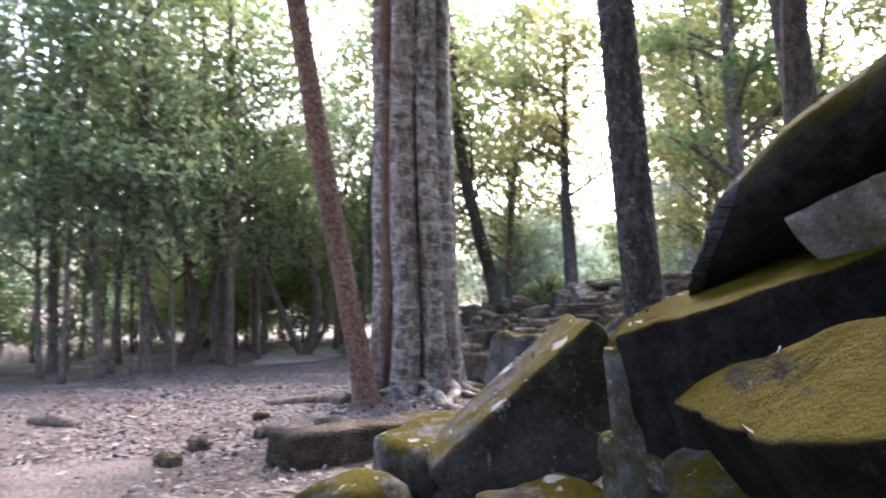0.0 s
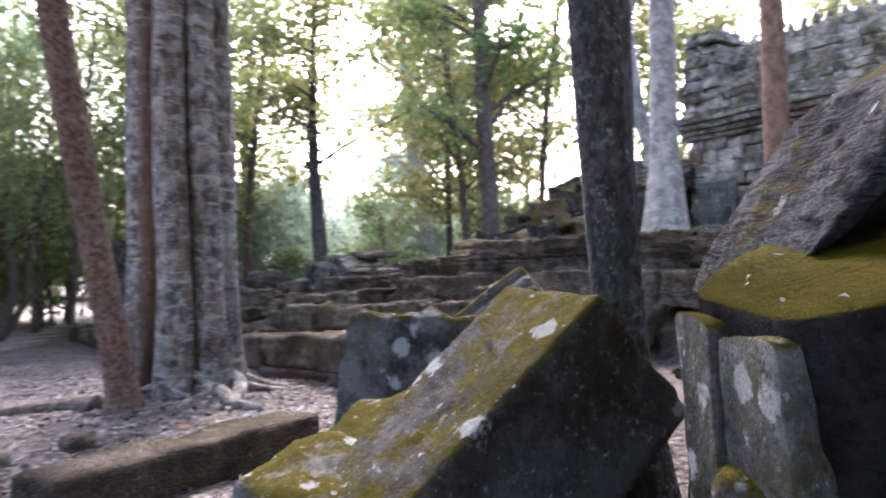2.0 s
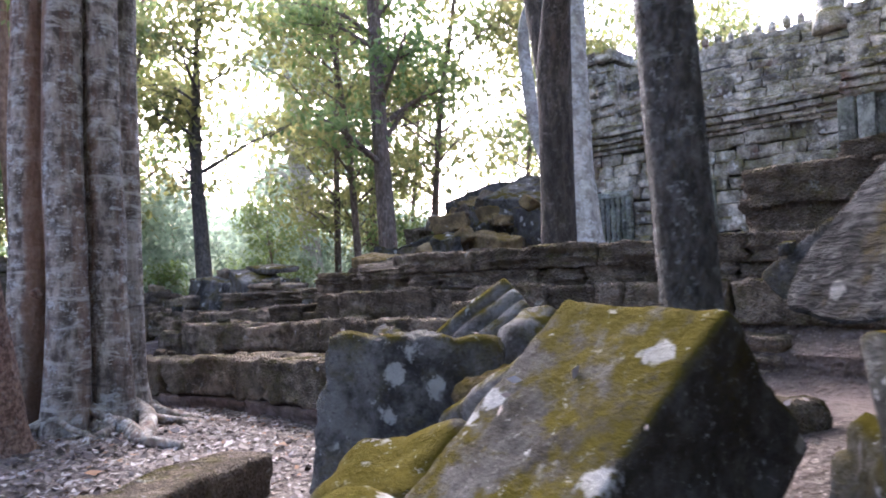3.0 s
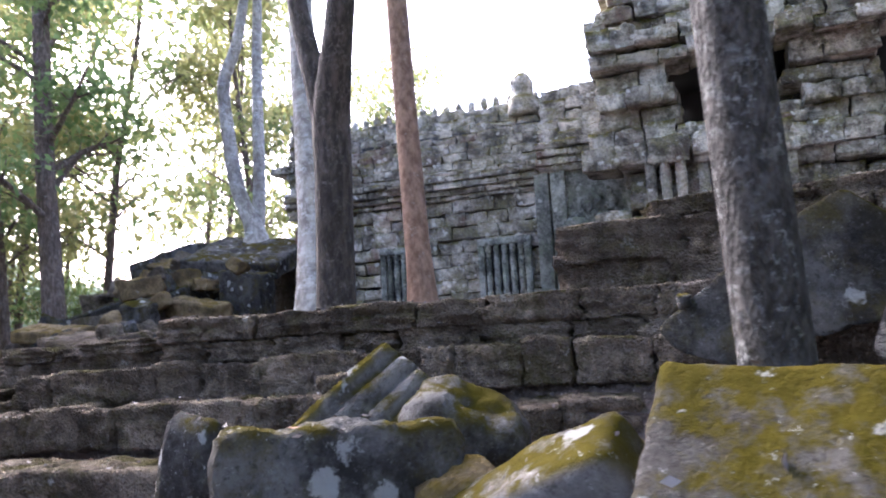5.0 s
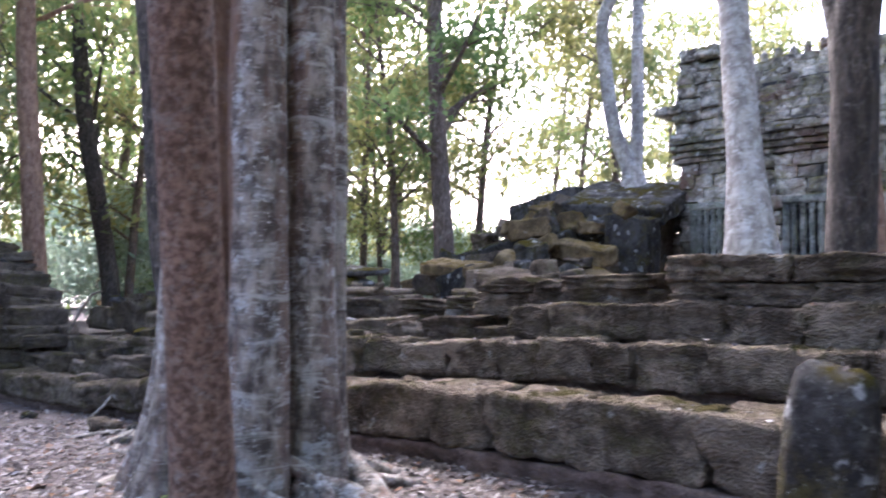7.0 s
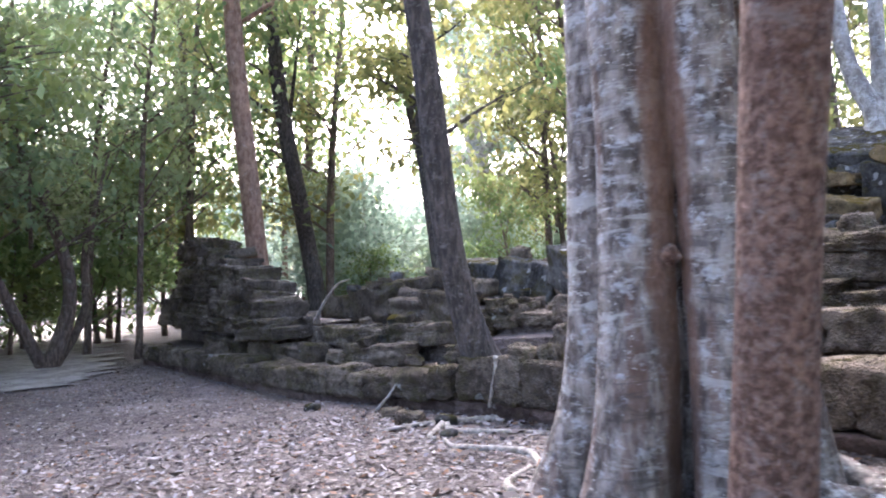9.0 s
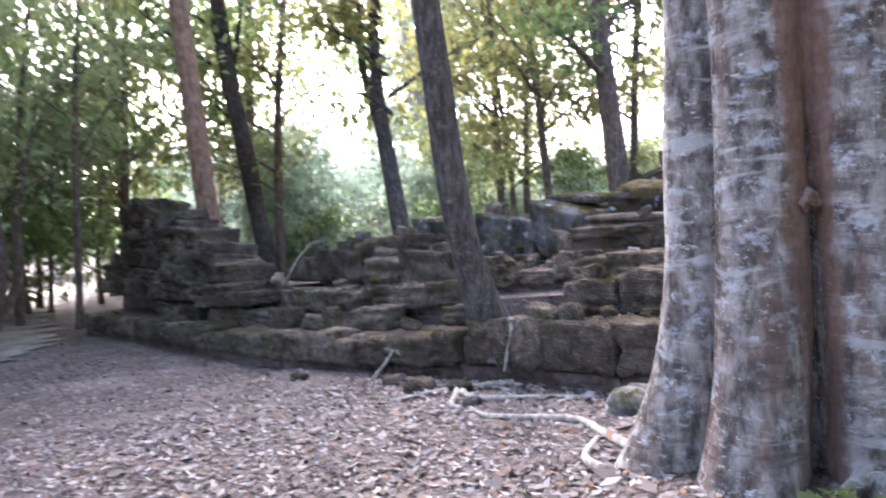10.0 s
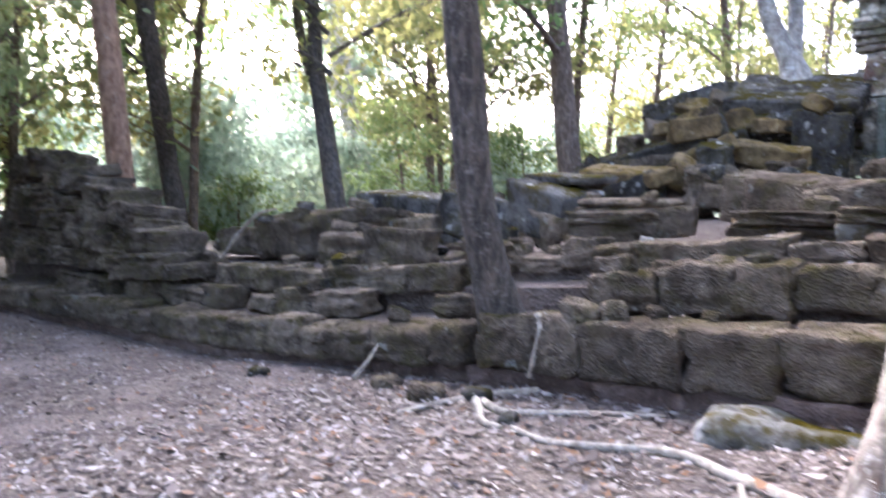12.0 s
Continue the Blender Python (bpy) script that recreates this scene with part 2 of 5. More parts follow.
def litter_material():
    n = Nodes("dead_leaves", 0.8)
    i = n.island()
    c = n.mix(n.ramp(i, 0.0, 0.6), (0.085, 0.065, 0.058), (0.215, 0.172, 0.155))
    c = n.mix(n.ramp(i, 0.62, 0.95), c, (0.40, 0.36, 0.345))
    c = n.mix(n.ramp(n.math("FRACT", n.math("MULTIPLY", i, 37.0), 0.0), 0.9, 0.96), c, (0.23, 0.12, 0.06))
    return n.done(n.mix(n.math("MULTIPLY", n.noise(40, 3), 0.4), c, (0.07, 0.05, 0.042)))


LITTER = litter_material()


def soil_material():
    n = Nodes("leaf_strewn_soil", 0.95)
    c = n.mix(n.ramp(n.noise(7, 8, 0.7), 0.35, 0.65), (0.08, 0.06, 0.05), (0.18, 0.142, 0.123))
    c = n.mix(n.ramp(n.cells(28), 0.32, 0.1), c, (0.27, 0.225, 0.20))
    c = n.mix(n.ramp(n.noise(0.5, 5, 0.6), 0.50, 0.66), c, (0.215, 0.17, 0.15))
    c = n.mix(n.math("MULTIPLY", n.ramp(n.noise(17, 4), 0.55, 0.7), 0.6), c, (0.06, 0.045, 0.038))
    n.bump(n.math("ADD", n.noise(30, 6, 0.7), n.cells(24)), 1.0, 0.04)
    return n.done(c)


SOIL = soil_material()
SAND = stone("pale_sand_path", (0.21, 0.185, 0.165), (0.36, 0.325, 0.30), (0.3, 0.27, 0.25), 0.0, (0.5, 0.48, 0.45), 0.0, 12, 0.01)
# flat near-black that paints the shade inside openings and recesses
VOID = Nodes("shade_black_interior").done((0.03, 0.03, 0.03))


# ---- helpers for shapes ----
def mesh_of(name, verts, faces, material, smooth=True):
    me = bpy.data.meshes.new(name)
    me.from_pydata([tuple(v) for v in verts], [], faces)
    me.materials.append(material)
    if smooth:
        me.polygons.foreach_set("use_smooth", [True] * len(me.polygons))
    me.update()
    return me


def quads_mesh(name, verts, material, smooth=False):
    """A mesh of loose quads: verts is (n, 4, 3)."""
    n = len(verts)
    me = bpy.data.meshes.new(name)
    me.vertices.add(4 * n)
    me.vertices.foreach_set("co", np.ascontiguousarray(verts, dtype=np.float32).ravel())
    me.loops.add(4 * n)
    me.loops.foreach_set("vertex_index", np.arange(4 * n, dtype=np.int32))
    me.polygons.add(n)
    me.polygons.foreach_set("loop_start", np.arange(0, 4 * n, 4, dtype=np.int32))
    me.materials.append(material)
    me.update()
    return me


def part(name, me, parent, label="", kind=""):
    ob = new(name, me)
    ob.parent = parent
    return tagged(ob, label, "", "", kind)


def empty(name, m, label, category, group="", kind=""):
    ob = new(name)
    ob.empty_display_size = 0.1
    ob.matrix_world = m
    return tagged(ob, label, category, group, kind)


def fbm(p, octaves=3):
    return sum(noise.noise(p * (2.1 ** i) + Vector((17.0 * i, 3.1, 7.7))) * 0.5 ** i for i in range(octaves))


CUBES = {}


def cube_grid(n):
    """Unit cube with n x n faces a side: coordinates in -0.5..0.5, and quads."""
    if n not in CUBES:
        index, verts, faces = {}, [], []

        def vert(p):
            k = tuple(round(c * n) for c in p)
            if k not in index:
                index[k] = len(verts)
                verts.append(tuple(c - 0.5 for c in p))
            return index[k]

        for axis in range(3):
            for side in (0, 1):
                for i in range(n):
                    for j in range(n):
                        q = []
                        for a, b in ((0, 0), (1, 0), (1, 1), (0, 1)):
                            p = [0, 0, 0]
                            p[axis], p[(axis + 1) % 3], p[(axis + 2) % 3] = side, (i + a) / n, (j + b) / n
                            q.append(vert(p))
                        faces.append(q if side else q[::-1])
        CUBES[n] = (np.array(verts), faces)
    return CUBES[n]


def rock_mesh(name, size, material, n=10, edge=0.06, rough=0.02, seed=0, taper=(1, 1), skew=(0, 0), freq=2.5, ridges=None, grooves=()):
    """A hewn block with rounded, chipped edges: taper narrows its top, skew shifts it, ridges cuts grooves along x into its +z or -y face, grooves (height share, half width, depth) only into -y."""
    base, faces = cube_grid(n)
    s = np.array(size, float)
    r = np.minimum(edge, s / 2 * 0.95)
    if n >= 3:
        grid = np.rint((base + 0.5) * n).astype(int)
        v = np.empty_like(base)
        for a in range(3):
            e = r[a] / s[a]
            stops = np.concatenate([[0], np.linspace(e, 1 - e, n - 1), [1]]) - 0.5
            v[:, a] = stops[grid[:, a]] * s[a]
    else:
        v = base * s
    q = np.clip(v, -(s / 2 - r), s / 2 - r)
    d = v - q
    ln = np.linalg.norm(d, axis=1, keepdims=True)
    v = q + np.where(ln > 1e-9, d / np.maximum(ln, 1e-9) * r, 0)
    out = []
    off = Vector((seed * 3.7, seed * 1.3, seed * 7.1))
    for p in v:
        k = p[2] / s[2] + 0.5
        x, y = p[0] * (1 + (taper[0] - 1) * k) + skew[0] * k, p[1] * (1 + (taper[1] - 1) * k) + skew[1] * k
        w = Vector((x, y, p[2]))
        nd = w.normalized() if w.length > 1e-6 else Vector((0, 0, 1))
        a = fbm(w * freq + off, 3) * rough * 1.6 + fbm(w * freq * 3.3 + off, 2) * rough * 0.6
        w += nd * a
        if ridges:
            count, depth = ridges
            for a, b in ((1, 2), (2, 1)):
                if abs(p[a]) > s[a] / 2 - edge * 0.6:
                    f = max(0.0, math.cos((p[b] / s[b] + 0.5) * count * 2 * math.pi)) ** 1.5
                    w[a] -= math.copysign(depth * f, p[a])
        if grooves and p[1] < 0:
            for zc, half, depth in grooves:
                away = abs(p[2] / s[2] + 0.5 - zc + 0.03 * noise.noise(Vector((p[0] * 3, seed, zc))))
                if away < half:
                    w[1] += depth * (1 - away / half) * min(1.0, -2.2 * p[1] / s[1]) * (0.6 + 0.8 * noise.noise(Vector((p[0] * 4.0, seed * 1.7, zc * 9))))
        out.append(w)
    return mesh_of(name, out, faces, material)


def hewn(name, outline, throw, material, seed=0, rough=0.015, rings=9, steps=12, shrink=1.0, ripple=None, fine=0.02, sides=None):
    """A broken block: a face with the given corners, carried back along throw. shrink narrows the far end; ripple
    (depth, waves along z) waves the face; sides: a second material that paints shade on all but the face.
    """
    c3 = [Vector(p) for p in outline]
    mid = sum(c3, Vector()) / len(c3)
    nrm = Vector()
    for i, p in enumerate(c3):
        nrm += (p - mid).cross(c3[(i + 1) % len(c3)] - mid)
    nrm.normalize()
    throw = Vector(throw)
    if nrm.dot(throw) > 0:
        nrm = -nrm
        c3.reverse()
    loop = []
    for i, p in enumerate(c3):
        q = c3[(i + 1) % len(c3)]
        k = max(2, int((q - p).length / 0.035))
        for j in range(k):
            t = j / k
            e = min(t, 1 - t) * (q - p).length
            round_in = 0.02 * math.exp(-(e / 0.03) ** 2)
            w = p.lerp(q, t)
            loop.append(w + (mid - w).normalized() * round_in)
    m = len(loop)
    verts, faces = [], []
    levels = [(r / rings, 0.0) for r in range(1, rings)] + [(0.985, 0.0), (1.0, 0.012)] + [(1 + (shrink - 1) * j / steps, j / steps) for j in range(1, steps + 1)] + [(shrink * (1 - r / rings), 1.0) for r in range(1, rings)]
    off = Vector((seed * 3.7, seed * 1.3, seed * 7.1))
    for sc, back in levels:
        for p in loop:
            w = mid + (p - mid) * sc + throw * back
            out = (w - (mid + throw * 0.5)).normalized()
            bumped = fbm(w * 3.0 + off, 3) * rough * 1.5 + fbm(w * 11.0 + off, 3) * fine * 0.5
            w = w + out * bumped
            if ripple and back < 0.02:
                wave = math.sin(w.z * ripple[1] + 3.0 * noise.noise(w * 3.1 + off) + w.x * 6)
                w = w + nrm * ripple[0] * wave * (0.5 + noise.noise(w * 4.0 + off)) * min(1.0, (1.0 - sc) * 6 + 0.15)
            verts.append(w)
    for i in range(len(levels) - 1):
        for j in range(m):
            k = (j + 1) % m
            faces.append((i * m + j, (i + 1) * m + j, (i + 1) * m + k, i * m + k))
    faces.append(tuple(range(m)))
    faces.append(tuple((len(levels) - 1) * m + j for j in range(m))[::-1])
    me = mesh_of(name, verts, faces, material)
    if sides:
        me.materials.append(sides)
        me.polygons.foreach_set("material_index", [0 if i < (rings + 1) * m or i == len(faces) - 2 else 1 for i in range(len(faces))])
    return me


def ico_blob(name, radius, material, seed, squash=(1, 1, 1), rough=0.25, sub=2):
    bm = bmesh.new()
    bmesh.ops.create_icosphere(bm, subdivisions=sub, radius=radius)
    for v in bm.verts:
        v.co *= 1 + fbm(v.co * (1.2 / radius) + Vector((seed, 0, 0)), 2) * rough
        v.co = Vector((v.co.x * squash[0], v.co.y * squash[1], v.co.z * squash[2]))
    me = bpy.data.meshes.new(name)
    bm.to_mesh(me)
    bm.free()
    me.materials.append(material)
    me.polygons.foreach_set("use_smooth", [True] * len(me.polygons))
    return me


def smooth_line(points, steps):
    """Catmull-Rom through points of any dimension."""
    p = [np.array(q, float) for q in points]
    p = [2 * p[0] - p[1]] + p + [2 * p[-1] - p[-2]]
    out = []
    for i in range(1, len(p) - 2):
        for k in range(steps):
            t = k / steps
            out.append(0.5 * (2 * p[i] + (p[i + 1] - p[i - 1]) * t + (2 * p[i - 1] - 5 * p[i] + 4 * p[i + 1] - p[i + 2]) * t * t
                              + (3 * p[i] - p[i - 1] - 3 * p[i + 1] + p[i + 2]) * t ** 3))
    out.append(p[-2])
    return out


def tube(points, sides=10, steps=5, lobes=None, wobble=0.06, seed=0):
    """Verts and faces of a tapered limb. points: (x, y, z, radius). lobes: function of angle and height share that scales the radius."""
    line = smooth_line(points, steps)
    verts, faces = [], []
    ref = Vector((0.31, 0.95, 0.02))
    for i, a in enumerate(line):
        c = Vector(a[:3])
        nxt = Vector(line[min(i + 1, len(line) - 1)][:3]) - Vector(line[max(i - 1, 0)][:3])
        w = nxt.normalized()
        e1 = w.cross(ref)
        e1 = e1.normalized() if e1.length > 1e-3 else Vector((1, 0, 0))
        e2 = w.cross(e1)
        for j in range(sides):
            t = 2 * math.pi * j / sides
            d = e1 * math.cos(t) + e2 * math.sin(t)
            r = max(a[3], 0.002)
            r *= 1 + wobble * noise.noise(Vector((math.cos(t) * 1.3 + seed, math.sin(t) * 1.3, c.z * 0.9 + seed)))
            if lobes:
                r *= lobes(math.atan2(d.y, d.x), i / (len(line) - 1))
            verts.append(c + d * r)
    m = len(line)
    for i in range(m - 1):
        for j in range(sides):
            k = (j + 1) % sides
            faces.append((i * sides + j, i * sides + k, (i + 1) * sides + k, (i + 1) * sides + j))
    faces.append(tuple(range(sides))[::-1])
    faces.append(tuple((m - 1) * sides + j for j in range(sides)))
    return verts, faces


def joined(name, pieces, material):
    verts, faces = [], []
    for v, f in pieces:
        o = len(verts)
        verts += list(v)
        faces += [tuple(i + o for i in q) for q in f]
    return mesh_of(name, verts, faces, material)


def leaf_quads(centres, size, r, droop=0.35, narrow=0.6):
    """Pointed leaves as bent diamonds at each centre, facing all ways."""
    n = len(centres)
    a = r.uniform(0, 2 * np.pi, n)
    tilt = r.normal(-droop, 0.55, n)
    d = np.stack([np.cos(a) * np.cos(tilt), np.sin(a) * np.cos(tilt), np.sin(tilt)], 1)
    side = np.stack([-np.sin(a), np.cos(a), r.normal(0, 0.45, n)], 1)
    side /= np.linalg.norm(side, axis=1, keepdims=True)
    ln = (size * r.uniform(0.6, 1.35, n))[:, None]
    c = np.asarray(centres)
    q = np.empty((n, 4, 3))
    q[:, 0] = c - d * ln * 0.5
    q[:, 1] = c + side * ln * narrow * 0.5 + d * ln * 0.05
    q[:, 2] = c + d * ln * 0.5 - np.array([0, 0, 1]) * ln * 0.12
    q[:, 3] = c - side * ln * narrow * 0.5 + d * ln * 0.05
    return q


def crown_points(r, clumps, per, spread):
    """Leaf centres gathered in loose, flattened clumps about the ends of twigs."""
    pts = []
    for c in clumps:
        k = max(4, int(per * r.uniform(0.5, 1.5)))
        pts.append(np.asarray(c) + r.normal(0, 1, (k, 3)) * np.array([1, 1, 0.45]) * spread * r.uniform(0.6, 1.3))
    return np.concatenate(pts)


def limbs_and_ends(r, base, top, count, reach, low, rad, up=0.75):
    """Side limbs off a leaning stem from share low of its height; gives tubes and twig ends."""
    pieces, ends = [], []
    base, top = np.array(base, float), np.array(top, float)
    for i in range(count):
        k = low + (1 - low) * (i + r.uniform(0, 1)) / count
        p = base + (top - base) * k
        a = r.uniform(0, 2 * np.pi)
        ln = reach * (1.15 - 0.6 * k) * r.uniform(0.6, 1.2)
        d = np.array([math.cos(a), math.sin(a), 0])
        mid = p + d * ln * 0.5 + np.array([0, 0, ln * up * 0.45])
        end = p + d * ln + np.array([0, 0, ln * up * r.uniform(0.4, 1.1)])
        q = rad * (1.1 - 0.75 * k) * 0.3
        pieces.append(tube([(*p, q), (*mid, q * 0.6), (*end, q * 0.15)], 5, 3))
        for j in range(5):
            f = r.uniform(0.35, 1.05)
            e = p + (end - p) * f + r.normal(0, 0.22 * ln, 3) * np.array([1, 1, 0.6])
            m2 = p + (end - p) * f * 0.75
            pieces.append(tube([(*m2, q * 0.35), (*e, q * 0.1)], 4, 1))
            ends.append(e)
        ends.append(end)
    return pieces, ends


# ---- ground ----
def smooth_step(a, b, v):
    k = min(1.0, max(0.0, (v - a) / (b - a)))
    return k * k * (3 - 2 * k)


def ground_z(x, y):
    z = float(np.interp(x, [-60, -20, -11, -7.3, -2.5, 2, 8, 60], [-0.5, -0.45, -0.3, -0.03, 0.22, 0.3, 0.32, 0.5]))
    z += 0.14 * math.exp(-((x + 3.2) ** 2 + (y - 2.0) ** 2) / 1.6)
    left = smooth_step(-21, -17, x)
    right = smooth_step(-4.5, -1.5, x)
    rise = 0.95 * smooth_step(4.6, 6.2, y) * left
    rise = rise * (1 - right) + right * 1.4 * smooth_step(4.9, 6.1, y)
    z += rise + 0.5 * smooth_step(6.5, 12, y) * left * (1 - right)
    z += 0.45 * smooth_step(1.9, 3.8, y) * smooth_step(-0.3, 1.2, x) * (1 - smooth_step(4.9, 6.1, y))
    z -= 1.2 * smooth_step(22, 45, y)
    z += 0.05 * noise.noise(Vector((x * 0.5, y * 0.5, 0))) + 0.025 * noise.noise(Vector((x * 1.9, y * 1.9, 3)))
    return z


def axis_steps(lo, hi, fine_lo, fine_hi, step):
    a = list(np.arange(fine_lo, fine_hi + 1e-6, step))
    d, v = step, fine_hi
    while v < hi:
        d *= 1.28
        v += d
        a.append(v)
    d, v = step, fine_lo
    while v > lo:
        d *= 1.28
        v -= d
        a.insert(0, v)
    return a


gx, gy = axis_steps(-900, 900, -14, 8, 0.16), axis_steps(-900, 900, -4, 7, 0.16)
gv = [(x, y, ground_z(x, y)) for y in gy for x in gx]
gf = [(j * len(gx) + i, j * len(gx) + i + 1, (j + 1) * len(gx) + i + 1, (j + 1) * len(gx) + i) for j in range(len(gy) - 1) for i in range(len(gx) - 1)]
ground = tagged(new("ground", mesh_of("ground", gv, gf, SOIL)), "brown forest soil strewn with dead leaves", "ground", "", "structure")


# ---- trees ----
def tree(name, label, stem, material, leaf=None, limbs=0, reach=2.0, low=0.5, per=40, spread=0.5, size=0.16, seed=1, sides=12,
         forks=(), group="", lobes=None, steps=5, droop=0.35, extra_ends=()):
    """A thing at the stem's foot: trunk (with forks), limbs, crown. stem: (x, y, z, radius) from the foot up, in world metres."""
    r = np.random.RandomState(seed)
    foot = np.array(stem[0][:3])
    ob = empty(name, pose(*foot), label, "tree", group)
    local = [(p[0] - foot[0], p[1] - foot[1], p[2] - foot[2], p[3]) for p in stem]
    part("trunk", joined("trunk", [tube(local, sides, steps, lobes, seed=seed)], material), ob)
    ends = [np.array(e) - foot for e in extra_ends]
    twigs = []
    for f in forks:
        lf = [(p[0] - foot[0], p[1] - foot[1], p[2] - foot[2], p[3]) for p in f]
        part("stem", joined("stem", [tube(lf, sides, steps, seed=seed + 3)], material), ob)
        ends.append(np.array(lf[-1][:3]))
    if limbs:
        tw, en = limbs_and_ends(r, local[0][:3], local[-1][:3], limbs, reach, low, stem[0][3])
        twigs += tw
        ends += en
    if twigs:
        part("branchwork", joined("branchwork", twigs, material), ob)
    if leaf and ends:
        part("crown", quads_mesh("crown", leaf_quads(crown_points(r, ends, per, spread), size, r, droop), leaf), ob)
    return ob


COLUMNS = ((0.28, 0.43, 0.15), (0.95, 0.42, 0.15), (1.75, 0.41, 0.19), (2.75, 0.41, 0.19), (3.3, 0.41, 0.17), (3.93, 0.45, 0.175), (4.76, 0.43, 0.195), (5.72, 0.42, 0.18))
BUTTRESS = (0.35, 0.2, 0.3, 0.3, 0.45, 0.75, 0.5, 0.3)
STEM_Z = (0.0, 0.5, 1.2, 2.0, 3.4, 7.0, 13.0, 19.0)


def flutes(angle, k):
    """Cross-section of the big trunk: a ring of fused columns that flare into buttresses at the foot."""
    best = 0.27
    z = float(np.interp(k * 7, range(8), STEM_Z))
    flare = max(0.0, 1 - z / 1.5) ** 2
    for i, (a, d, q) in enumerate(COLUMNS):
        d = d * (1 + BUTTRESS[i] * flare)
        q = q * (1 + 0.25 * flare)
        a = a + 0.07 * math.sin(z * 1.1 + i)
        b = d * math.cos(angle - a)
        disc = q * q - d * d + b * b
        if disc > 0 and b > 0:
            best = max(best, b + math.sqrt(disc))
    return best / 0.56


# the big fluted tree and the slim rust-coloured one before it
BIG = (-3.42, 2.22)
big_tree = tree("fluted_tree", "huge pale grey fluted tree trunk with buttress roots", [(BIG[0], BIG[1], z, r) for z, r in zip(STEM_Z, (0.62, 0.58, 0.57, 0.555, 0.53, 0.5, 0.4, 0.2))],
                BARK_PALE, LEAF_GREEN, 12, 5.5, 0.6, 60, 0.9, 0.2, 3, 160, lobes=flutes, steps=9)
part("knob", ico_blob("knob", 0.055, BARK_RED, 4, (1, 1, 0.9), 0.5, 3), big_tree, "rust-brown knot").location = (-3.17 - BIG[0], 1.79 - BIG[1], 1.53)


def root(points, radius, material, parent, seed=0):
    pts = [(x, y, z, radius * k) for (x, y, z), k in zip(points, np.linspace(1.0, 0.35, len(points)))]
    return part("root", joined("root", [tube(pts, 10, 5, wobble=0.3, seed=seed)], material), parent)


for k, (a, ln, rr) in enumerate(((-0.2, 1.3, 0.06), (0.35, 1.6, 0.09), (-0.75, 1.0, 0.045), (1.2, 1.2, 0.08), (0.7, 1.4, 0.055), (-0.45, 1.5, 0.035), (-2.6, 0.6, 0.04))):
    pts = []
    for i in range(6):
        d = 0.45 + (ln - 0.1) * i / 5
        b = a + 0.25 * math.sin(i * 1.3 + k)
        x, y = BIG[0] + math.cos(b) * d, BIG[1] + math.sin(b) * d
        pts.append((x - BIG[0], y - BIG[1], ground_z(x, y) - 0.1 + (0.32, 0.2, 0.12, 0.07, 0.03, -0.04)[i]))
    root(pts, rr, BARK_PALE, big_tree, k)

tree("slim_tree", "slim leaning tree with rough rust-brown bark", [(-2.50, 1.45, 0.12, 0.25), (-2.46, 1.41, 0.42, 0.165), (-2.37, 1.33, 0.9, 0.145), (-2.24, 1.21, 1.5, 0.135), (-1.98, 0.98, 2.7, 0.128), (-1.72, 0.75, 4, 0.12), (-1.2, 0.3, 7, 0.1), (-0.6, 0.0, 11, 0.05)],
     BARK_RED, LEAF_GREEN, 8, 2.6, 0.62, 50, 0.6, 0.17, 5, 20, steps=7)
tree("lichen_tree", "dark tree trunk spotted with pale lichen", [(2.76, 2.68, 0.5, 0.17), (2.74, 2.66, 0.9, 0.125), (2.70, 2.61, 1.5, 0.115), (2.63, 2.48, 4, 0.105), (2.5, 2.3, 8, 0.08), (2.4, 2.2, 11, 0.03)],
     BARK_LICHEN, LEAF_GREEN, 8, 2.4, 0.6, 50, 0.6, 0.17, 6, 20, steps=7)
tree("forked_tree", "dark forked tree on the terrace", [(-1.22, 6.72, 1.55, 0.27), (-1.19, 6.70, 1.85, 0.21), (-1.1, 6.6, 3.2, 0.19), (-1.08, 6.57, 3.9, 0.2), (-0.84, 6.36, 4.7, 0.15), (-0.72, 6.28, 5.4, 0.14), (-0.66, 6.2, 7, 0.13), (-0.5, 6.0, 12, 0.04)],
     BARK_DARK, LEAF_GREEN, 8, 2.5, 0.7, 45, 0.6, 0.18, 8, 14, forks=[[(-1.12, 6.58, 3.6, 0.15), (-1.22, 6.58, 4.2, 0.14), (-1.38, 6.6, 4.8, 0.115), (-1.52, 6.62, 5.6, 0.10), (-1.75, 6.7, 8, 0.07), (-1.7, 7, 11, 0.03)]])
tree("orange_tree", "smooth orange-brown tree trunk with a pale spot", [(-2.35, 11.75, 1.7, 0.46), (-2.40, 11.78, 2.1, 0.29), (-2.46, 11.86, 2.9, 0.235), (-2.56, 11.99, 4, 0.215), (-2.79, 12.28, 7, 0.2), (-3, 12.5, 12, 0.2), (-3, 12.6, 18, 0.08)],
     BARK_ORANGE, LEAF_GREEN, 9, 4, 0.7, 45, 0.8, 0.22, 9, 16)
tree("white_tree", "pale white-barked tree with a flared base", [(-3.42, 10.1, 1.6, 0.62), (-3.47, 10.15, 2.05, 0.42), (-3.6, 10.32, 3, 0.30), (-3.74, 10.49, 4, 0.25), (-4.14, 10.99, 7, 0.22), (-4.4, 11.3, 12, 0.18), (-4.6, 11.5, 18, 0.07)],
     BARK_WHITE, LEAF_GREEN, 9, 4, 0.7, 45, 0.8, 0.22, 10, 16)
